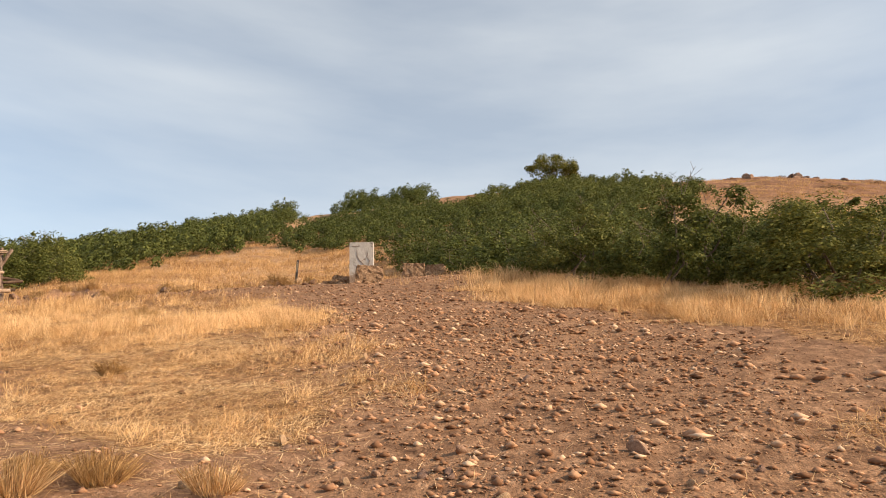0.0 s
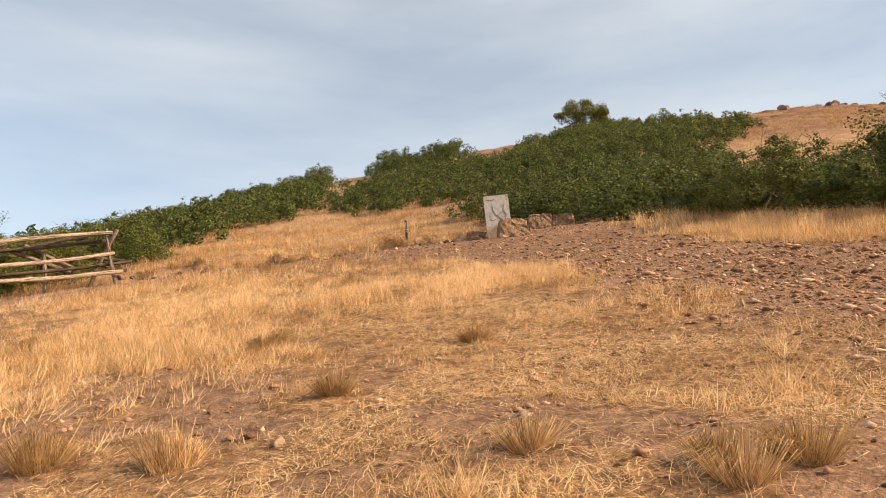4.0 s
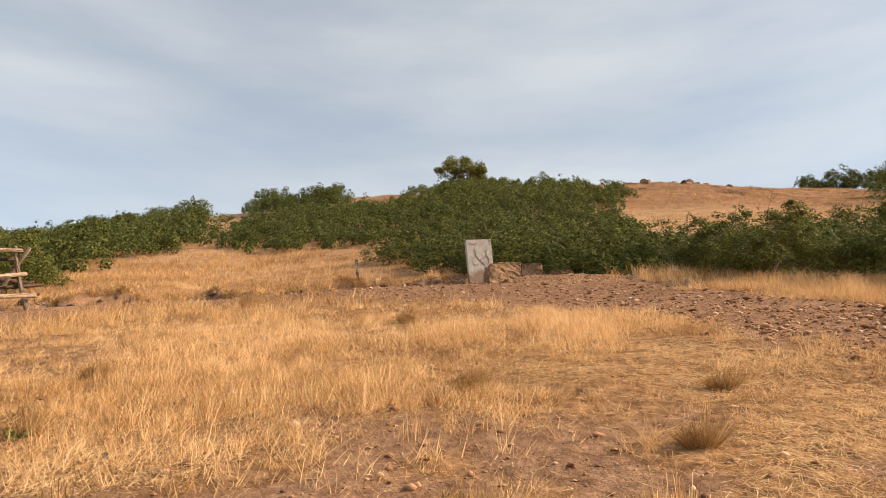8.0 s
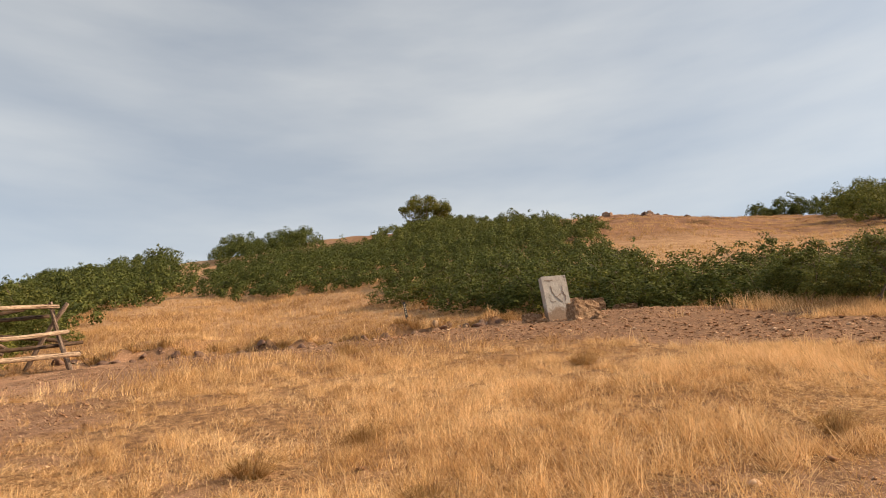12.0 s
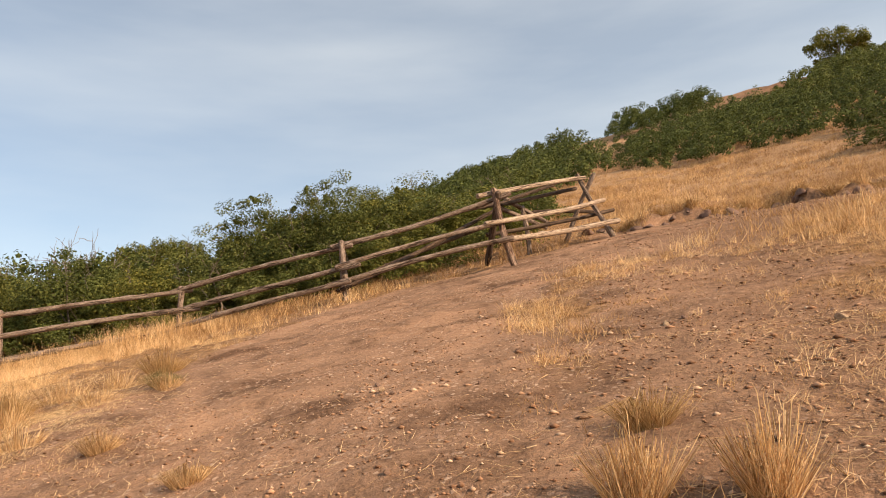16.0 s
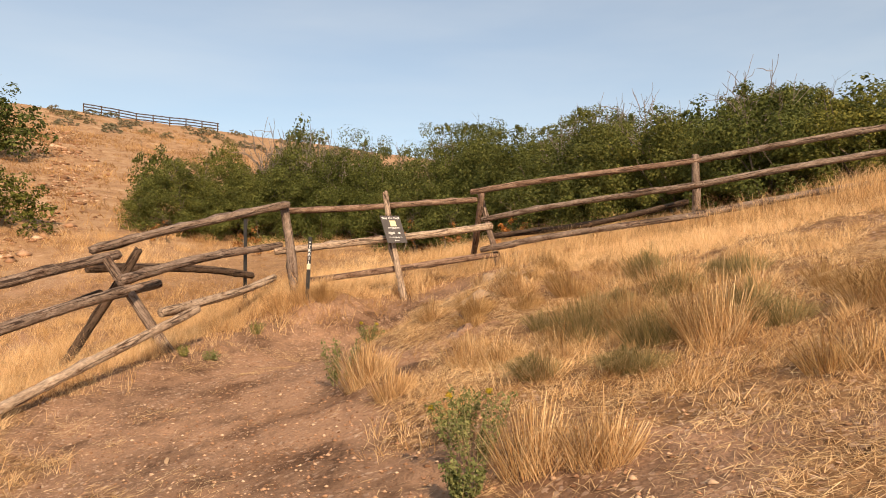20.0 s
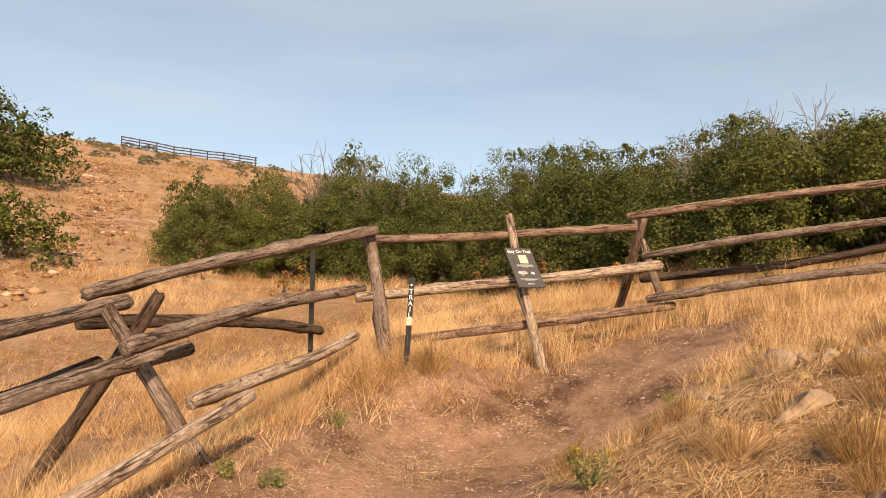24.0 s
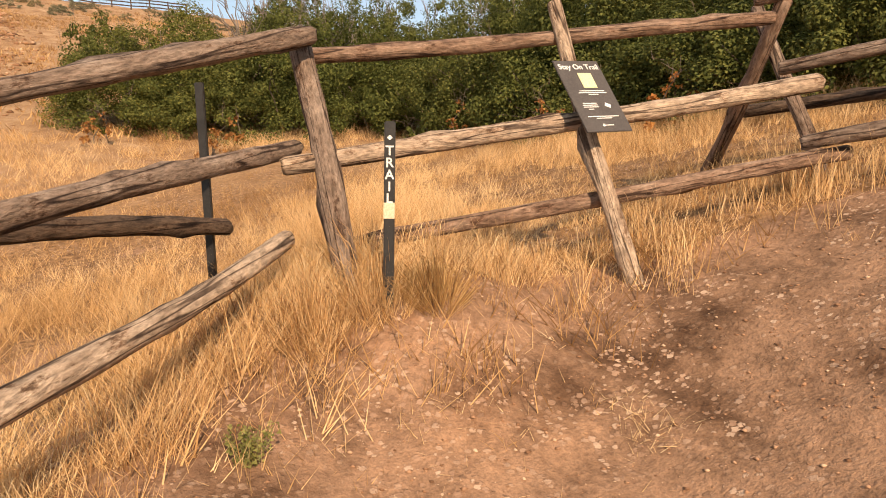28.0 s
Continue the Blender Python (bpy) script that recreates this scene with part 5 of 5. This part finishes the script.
x, y, mood = tufts(rng, 16000, -30, -22.5, 3.0, 14.5, lambda x, y: np.where(dirt_mask(x, y) > 0.75, 0.0, 1.0) * np.exp(-near_line(x, y, [(-24.4, 4.0), (-26.4, 7.0), (-28.1, 9.4), (-27.9, 10.1)]) ** 2 / 0.22), 9, 0.06)
blades("fence_grass", x, y, (0.7 + 0.6 * mood) * (0.14 + 0.2 * vnoise(x, y, 1.6, 18)), 0.0017, 0.85, 15, M_STRAW, "long golden grass stems crowding the foot of the fence", tone=0.8 * (mood - 0.5) + 0.36 + 0.6 * (vnoise(x, y, 2.0, 17) - 0.5))
x, y = strew(rng, 4200, -24, 7, 5.4, 16, lambda x, y: np.clip(1.3 * meadow(x, y), 0, 1) ** 2)
many = rng.randint(25, 75, len(x))
mood_ = np.repeat(rng.uniform(0.1, 0.9, len(x)), many)
tall_ = np.repeat(rng.uniform(0.1, 0.24, len(x)), many)
x, y = np.repeat(x, many) + rng.normal(0, 0.05, many.sum()), np.repeat(y, many) + rng.normal(0, 0.05, many.sum())
blades("grass_tussocks", x, y, tall_, 0.0022, 0.75, 16, M_GRASS, "small tussocks of golden and brown dry grass", tone=mood_, thin=True)
VERGE = [(0.9, 17.2), (2.0, 14.4), (3.7, 11.8), (5.4, 10.0), (8.5, 7.8)]
x, y, mood = tufts(rng, 9000, -0.5, 9, 7, 19, lambda x, y: np.exp(-near_line(x, y, VERGE) ** 2 / 0.55) * (0.35 + 0.65 * vnoise(x, y, 1.4, 71)), 9, 0.06)
blades("verge_grass", x, y, (0.7 + 0.6 * mood) * (0.13 + 0.2 * vnoise(x, y, 0.9, 72)), 0.0024, 0.6, 46, M_GRASS, "tall golden grass along the foot of the thicket", tone=0.9 * (mood - 0.5) + 0.52)
# short fuzz, then taller drifts, then straw lying flat
x, y, mood = tufts(rng, 95000, -32, 7.5, 4.6, 15.5, lambda x, y: np.maximum(meadow(x, y), 0.6 * fringe(x, y)), 9, 0.045)
lush = patch(x, y)
blades("short_dry_grass", x, y, (0.7 + 0.6 * mood) * (0.06 + 0.1 * lush), 0.0026, 0.75, 3, M_GRASS, "fine golden dry grass covering the slope", tone=1.1 * (mood - 0.5) + 0.4 + 0.25 * lush + 0.7 * (vnoise(x, y, 0.9, 11) - 0.5), thin=True)
x, y, mood = tufts(rng, 11500, -32, 7.5, 5.0, 17, lambda x, y: np.maximum(meadow(x, y) * sstep(0.35, 0.75, patch(x, y)), fringe(x, y)), 8, 0.05)
blades("tall_dry_grass", x, y, (0.7 + 0.6 * mood) * (0.13 + 0.1 * patch(x, y) + 0.2 * fringe(x, y)), 0.002, 0.5, 13, M_GRASS, "taller golden dry grass standing in drifts", tone=0.5 * (mood - 0.5) + 0.62 + 0.4 * (vnoise(x, y, 0.8, 12) - 0.5))
x, y, mood = tufts(rng, 17000, -36, 8, 14.5, 37, lambda x, y: np.clip((1 - 1.1 * dirt_mask(x, y)) * (0.35 + 0.65 * patch(x, y)), 0, 1), 9, 0.11)
blades("slope_dry_grass", x, y, (0.7 + 0.6 * mood) * (0.15 + 0.13 * patch(x, y)), 0.0055, 0.5, 4, M_GRASS, "dry golden grass tufts on the upper slope", tone=0.9 * (mood - 0.5) + 0.24 + 0.6 * (vnoise(x, y, 0.5, 13) - 0.5), thin=True)
x, y, mood = tufts(rng, 15000, -36, 6, 33, 66, lambda x, y: np.clip(0.25 + 0.75 * patch(x, y), 0, 1), 8, 0.16)
blades("upper_dry_grass", x, y, (0.7 + 0.6 * mood) * (0.16 + 0.14 * patch(x, y)), 0.011, 0.55, 44, M_GRASS, "dry tan grass between the thickets", tone=0.75 * (mood - 0.5) + 0.22 + 0.5 * (vnoise(x, y, 0.4, 15) - 0.5), thin=True)
x, y, mood = tufts(rng, 5200, -37, -26.6, 3.5, 17.5, lambda x, y: (0.12 + 0.88 * patch(x, y)) * (1 - dirt_mask(x, y)) * sstep(0.3, 1.2, np.where(y < 9.4, -24.2 - x - 0.62 * (y - 3.3), np.where(y < 13, -28.2 - x, -27.6 - x))), 16, 0.07)
blades("gully_tall_grass", x, y, (0.65 + 0.7 * mood) * (0.24 + 0.26 * patch(x, y)), 0.0028, 0.5, 56, M_GRASS, "tall golden grass standing in tufts behind the fence", tone=0.7 * (mood - 0.5) + 0.55 + 0.5 * (vnoise(x, y, 0.6, 57) - 0.5), thin=True)
x, y, mood = tufts(rng, 3600, -29, -20, 9.6, 17.8, lambda x, y: np.exp(-near_line(x, y, [(-28.3, 9.6), (-27.2, 13.2), (-24.2, 15.3), (-21.6, 17.1)]) ** 2 / 0.5) * (0.3 + 0.7 * vnoise(x, y, 1.1, 58)) * np.where(y < 12.6, 0.35, 1.0), 14, 0.06)
blades("rail_tall_grass", x, y, (0.65 + 0.7 * mood) * (0.22 + 0.24 * vnoise(x, y, 1.3, 59)), 0.0022, 0.45, 58, M_GRASS, "tall golden grass growing up against the rails", tone=0.7 * (mood - 0.5) + 0.55)
x, y, mood = tufts(rng, 6500, -46, -27, 3, 19, lambda x, y: 0.06 + 0.94 * patch(x, y) ** 1.4, 12, 0.1)
blades("gully_dry_grass", x, y, (0.7 + 0.6 * mood) * (0.12 + 0.26 * patch(x, y)), 0.0045, 0.6, 6, M_GRASS, "tall dry grass in the gully behind the fence", tone=0.75 * (mood - 0.5) + 0.42 + 0.9 * (vnoise(x, y, 0.5, 14) - 0.5), thin=True)


x, y, mood = tufts(rng, 5200, -112, -46, -4, 26, lambda x, y: np.clip(2.2 * vnoise(x, y, 0.16, 61) - 0.5, 0, 1), 6, 0.2)
blades("far_hill_grass", x, y, (0.7 + 0.6 * mood) * (0.32), 0.022, 0.6, 18, M_GRASS, "dry grass patches on the far eroded hillside", tone=0.5 * (mood - 0.5) + 0.12 + 0.5 * (vnoise(x, y, 0.3, 62) - 0.5), thin=True)
x, y, mood = tufts(rng, 9000, 2, 75, 44, 122, lambda x, y: np.clip(2.2 * vnoise(x, y, 0.16, 63) - 0.4, 0, 1), 6, 0.2)
blades("crest_dry_grass", x, y, (0.7 + 0.6 * mood) * (0.3), 0.02, 0.6, 19, M_BROWN, "dry brown grass patches on the hill crest", tone=0.5 * (mood - 0.5) + 0.55 + 0.7 * (vnoise(x, y, 0.3, 64) - 0.5), thin=True)


def strawy(x, y):
    d = dirt_mask(x, y)
    mats = sstep(0.35, 0.65, 0.6 * vnoise(x, y, 0.7, 21) + 0.4 * vnoise(x, y, 2.2, 22))
    return np.where(d > 0.85, np.where(x < -20, 0.012 + 0.3 * sstep(0.66, 0.78, vnoise(x, y, 3.2, 23)), 0.06), np.where(d > 0.55, np.where(x < -20, 0.1, 0.25), 1.0)) * (0.1 + 0.9 * mats) * (1 - 0.4 * patch(x, y) * sstep(6, 8, y + 0.17 * np.maximum(x, -11)))


x, y = strew(rng, 620000, -29, 5, 4.3, 10.5, strawy)
flow = 6.28 * vnoise(x, y, 0.6, 31) + rng.normal(0, 1.1, len(x))
x2, y2 = strew(rng, 150000, -21.5, -15, 7.2, 13, lambda x, y: np.exp(-near_line(x, y, [(-20.6, 12.4), (-17.7, 10.2), (-16.9, 9.0), (-16.5, 7.8)]) ** 2 / 0.7) * sstep(0.3, 0.62, 0.5 * vnoise(x, y, 1.1, 24) + 0.5 * vnoise(x, y, 3.4, 25)))
x, y = np.concatenate([x, x2]), np.concatenate([y, y2])
flow = np.concatenate([flow, 2.4 + rng.normal(0, 0.55, len(x2))])
blades("straw_litter", x, y, 0.105, 0.0015, 1, 5, M_STRAW, "flattened pale straw litter over the soil", lie=True, tone=0.45 + 0.4 * (vnoise(x, y, 1.5, 32) - 0.3), ang=flow)


def bunch(name, x, y, h, r, count, material, label, seed, category="grass tuft", lean=0.7, width=0.0014, tone=None):
    """A soft tuft whose fine stems spread outward from its middle."""
    rng = np.random.RandomState(seed)
    a, q = rng.uniform(0, 6.28, count), np.sqrt(rng.uniform(0, 1, count))
    mop = material is M_BROWN or h < 0.24
    c = (0.5 if mop else 0.7) * r * q
    hh = (1.05 if mop else 1.25) * h * (1.0 - 0.4 * q) * rng.uniform(0.35, 1.2, count)
    ob = blades(name, x + c * np.cos(a), y + c * np.sin(a), hh, width * 1.2, lean * (0.8 + 1.5 * q) if mop else lean * (0.35 + 1.2 * q), seed, material, label, category=category,
                ang=a + rng.normal(0, 0.7 if mop else 1.3, count), tone=tone, droop=rng.uniform(0.3, 1.0, count) if mop else 0.4)
    del ob["kind"]
    return tagged(ob, group="bunchgrass clumps")


rr = random.Random(31)
GOLD, BROWN, SAGE = (M_GRASS, "golden bunchgrass clump on the slope", 620), (M_BROWN, "brown dry bunchgrass clump on the slope", 760), (M_SAGE, "soft green broom-like clump among dry grass", 1400)
for k, (x, y, h, r, m) in enumerate((
        (-0.55, 5.74, 0.2, 0.22, BROWN), (0.07, 5.61, 0.18, 0.2, GOLD), (-0.85, 5.55, 0.22, 0.2, GOLD), (-1.68, 6.07, 0.2, 0.18, GOLD), (-0.9, 5.73, 0.16, 0.15, BROWN), (-3.47, 6.14, 0.24, 0.2, GOLD), (-2.91, 7.13, 0.2, 0.16, BROWN),
        (-4.25, 6.22, 0.28, 0.26, BROWN), (-5.94, 6.49, 0.26, 0.22, BROWN), (-6.3, 6.45, 0.2, 0.18, GOLD), (-7.9, 7.51, 0.36, 0.3, GOLD), (-7.6, 7.2, 0.3, 0.25, GOLD),
        (-8.92, 7.99, 0.36, 0.3, GOLD), (-9.32, 8.01, 0.3, 0.25, GOLD), (-8.14, 7.69, 0.28, 0.22, BROWN), (-7.61, 7.57, 0.26, 0.2, GOLD), (-8.58, 7.85, 0.3, 0.2, GOLD), (-11.75, 8.54, 0.24, 0.2, BROWN),
        (-11.74, 7.74, 0.34, 0.16, GOLD), (-11.25, 7.7, 0.36, 0.14, GOLD), (-15.76, 9.05, 0.2, 0.2, GOLD), (-14.43, 8.39, 0.16, 0.2, GOLD),
        (-4.02, 8.73, 0.16, 0.16, BROWN), (-6.94, 8.28, 0.2, 0.18, BROWN), (-7.2, 10.16, 0.2, 0.18, BROWN), (-8.01, 9.23, 0.2, 0.18, BROWN), (-4.31, 13.04, 0.24, 0.24, BROWN), (-3.92, 8.95, 0.16, 0.14, BROWN), (-6.82, 8.1, 0.2, 0.16, GOLD), (-2.14, 8.48, 0.18, 0.16, BROWN), (-7.2, 17.4, 0.36, 0.35, BROWN),
        (-21.47, 8.16, 0.42, 0.26, GOLD), (-21.75, 8.3, 0.34, 0.2, GOLD), (-20.74, 8.1, 0.26, 0.22, GOLD), (-18.5, 7.85, 0.36, 0.25, GOLD), (-18.2, 8.0, 0.3, 0.22, GOLD),
        (-20.3, 9.6, 0.4, 0.36, SAGE), (-20.05, 9.8, 0.42, 0.34, BROWN), (-20.5, 9.85, 0.36, 0.3, BROWN), (-19.3, 9.75, 0.48, 0.42, BROWN), (-19.0, 9.6, 0.44, 0.3, GOLD), (-19.5, 9.5, 0.32, 0.24, SAGE), (-19.74, 8.69, 0.22, 0.2, SAGE), (-19.2, 9.0, 0.2, 0.18, SAGE),
        (-19.21, 10.12, 0.3, 0.22, SAGE), (-21.6, 11.4, 0.36, 0.3, SAGE), (-20.8, 10.9, 0.4, 0.35, GOLD), (-18.4, 10.5, 0.36, 0.3, BROWN), (-17.9, 12.2, 0.4, 0.35, BROWN), (-21.9, 10.6, 0.34, 0.3, BROWN), (-20.0, 9.1, 0.2, 0.18, GOLD),
        (-23.16, 9.57, 0.2, 0.2, GOLD), (-22.88, 9.48, 0.22, 0.22, GOLD), (-22.3, 9.7, 0.28, 0.26, BROWN), (-23.7, 9.9, 0.18, 0.18, GOLD), (-24.05, 9.31, 0.2, 0.2, BROWN), (-22.4, 10.3, 0.28, 0.25, GOLD), (-24.0, 11.1, 0.28, 0.25, GOLD), (-23.2, 11.3, 0.3, 0.3, BROWN),
        (-27.76, 9.53, 0.34, 0.3, GOLD), (-27.6, 9.82, 0.32, 0.28, BROWN), (-27.76, 9.12, 0.34, 0.28, GOLD), (-28.3, 9.66, 0.34, 0.3, GOLD))):
    bunch("bunchgrass", x, y, h, r, m[2], m[0], m[1], 60 + k)
for k in range(34):
    x, y = rr.uniform(-21.2, -16.8), rr.uniform(8.7, 11.6)
    m = (GOLD, GOLD, BROWN, SAGE)[k % 4]
    bunch("bunchgrass", x, y, rr.uniform(0.16, 0.32), rr.uniform(0.2, 0.36), m[2] // 2, m[0], m[1], 460 + k)
for k in range(26):
    x, y = rr.uniform(-24.6, -21.6), rr.uniform(9.3, 12.2)
    if float(dirt_mask(x, y)) < 0.4:
        m = (GOLD, BROWN)[k % 2]
        bunch("bunchgrass", x, y, rr.uniform(0.13, 0.22), rr.uniform(0.16, 0.26), m[2] // 2, m[0], m[1], 560 + k)
# grass and stones overhanging the eroded bank
for k in range(34):
    x = -14.5 + 11.5 * (k + rr.random()) / 34
    y = float(bank_y(x)) + rr.uniform(0.05, 0.3)
    bunch("bunchgrass", x, y, rr.uniform(0.2, 0.34), rr.uniform(0.22, 0.34), 240, (M_GRASS, M_BROWN)[k % 2], ("golden", "brown")[k % 2] + " grass tuft overhanging the eroded bank", 160 + k, width=0.004)
    if k % 2:
        y -= rr.uniform(0.25, 0.6)
        stone(x, y, rr.uniform(0.07, 0.2), rr.randrange(18), ("reddish", "pale")[k % 4 // 2] + " rock fallen from the eroded bank", H(x, y) - 0.03, "rocks on the slope")


# Dark lumps for the bank's soil and, by colour, the shade of its overhang.
for k in range(46):
    x = -14.6 + 11.4 * (k + rr.random()) / 46
    y, q_ = float(bank_y(x)) - rr.uniform(-0.05, 0.25), rr.uniform(0.1, 0.3)
    stone(x, y, q_, rr.choice((2, 5, 8, 11, 0, 2, 5)), "dark brown soil and rock lump, also standing in for shade under the bank", H(x, y) - q_ * 0.1, "rocks on the slope")


# ---- green weeds ----
def weed(x, y, h, r, count, seed, label, size=0.02, bloom=False):
    rng = np.random.RandomState(seed)
    root = thing("weed", label, "weed", "green weeds by the trail", at=(x, y, H(x, y) - 0.01))
    st, cl = [], []
    for k in range(12):
        a, q = rng.uniform(0, 6.28), r * rng.uniform(0.2, 1)
        tip = np.array([q * math.cos(a), q * math.sin(a), h * rng.uniform(0.6, 1.0)])
        st.append(stick((0.3 * tip[0], 0.3 * tip[1], 0), tip, 0.004, 0.002, 4, 3, rng, 0.04))
        for t in np.linspace(0.25, 1, 7):
            cl.append((*(tip * np.array([0.3 + 0.7 * t, 0.3 + 0.7 * t, t])), 0.035))
    v, f = join(st)
    part("stem", mesh_np("stem", v, f), M_SAGE_STEM, root)["kind"] = "stuff"
    v, f = leaf_cloud(rng, count, np.array(cl), size)
    part("foliage", mesh_np("foliage", v, f), M_WEED, root)["kind"] = "stuff"
    if bloom:
        for k in range(3):
            c = cl[7 * k + 6]
            v, f = leaf_cloud(rng, 60, np.array([(c[0], c[1], c[2] + 0.03, 0.02)]), 0.014)
            part("flower_head", mesh_np("flower_head", v, f), M_FLOWER, root, "small yellow flower head")


M_FLOWER = leaf_material("yellow_florets", (0.35, 0.24, 0.02), (0.5, 0.37, 0.04), (0.6, 0.48, 0.08))
M_SAGE_STEM = noisy("pale_green_stem", [(0.3, (0.20, 0.19, 0.08)), (0.7, (0.32, 0.28, 0.13))], 10)
for k, (x, y, h, r) in enumerate(((-22.1, 8.12, 0.46, 0.24), (-18.9, 7.72, 0.38, 0.26), (-19.3, 7.88, 0.3, 0.18), (-18.6, 7.5, 0.24, 0.14), (-25.75, 7.65, 0.14, 0.14), (-24.9, 10.9, 0.2, 0.12), (-6.84, 7.99, 0.1, 0.07), (-26.0, 7.35, 0.16, 0.09), (-27.0, 8.55, 0.22, 0.12), (-23.5, 9.0, 0.22, 0.16))):
    weed(x, y, h, r, 900 if k < 4 else 420, 300 + k, "leafy green weed with yellow flowers beside the trail" if k in (1, 9) else "leafy green weed growing at the edge of the trail", bloom=k in (1, 9))

# ---- far fence on the second hill ----
far_fence = thing("rail_fence", "small distant rail fence along the far hill crest", "fence", at=(-122, 9, H(-122, 9)))
o = far_fence.matrix_world.translation
ys = [8.5 + 2.1 * k for k in range(9)]
post_me, rail_me = log_mesh(1.5, 0.09, 0.08, 500, 6), log_mesh(2.3, 0.075, 0.07, 501, 6)
for k, yy in enumerate(ys):
    b = Vector((-122, yy, H(-122, yy)))
    part("post", post_me, M_DARKLOG, far_fence).matrix_local = Matrix.Translation(b - o - Vector((0, 0, 0.2)))
    if k:
        a = Vector((-122, ys[k - 1], H(-122, ys[k - 1])))
        for hgt in (0.45, 0.85, 1.2):
            z = Vector((0, 0, hgt))
            part("rail", rail_me, M_DARKLOG, far_fence).matrix_local = log_pose(a - o + z, b - o + z)

# ---- far mountain ----
mx, my = np.meshgrid(np.linspace(-1, 1, 60), np.linspace(-1, 1, 40))
rad = np.hypot(mx * 0.9, my)
mz = np.maximum(0, 1 - rad) ** 0.9 * (1 + 0.12 * wave(mx, my, 6, 0.7) + 0.06 * wave(mx, my, 15, 1.7))
idx = np.arange(2400).reshape(40, 60)
q = np.stack([idx[:-1, :-1], idx[:-1, 1:], idx[1:, 1:], idx[1:, :-1]], -1).reshape(-1, 4)
me = mesh_np("mountain", np.stack([mx.ravel() * 420, my.ravel() * 300, mz.ravel() * 440 - 30], 1), np.concatenate([q[:, [0, 1, 2]], q[:, [0, 2, 3]]]))
me.materials.append(M_MOUNT)
mountain = tagged(new("mountain", smooth(me)), "hazy brown mountain beyond the hill", "mountain", kind="structure")
mountain.matrix_world = Matrix.Translation((679, 511, 0))
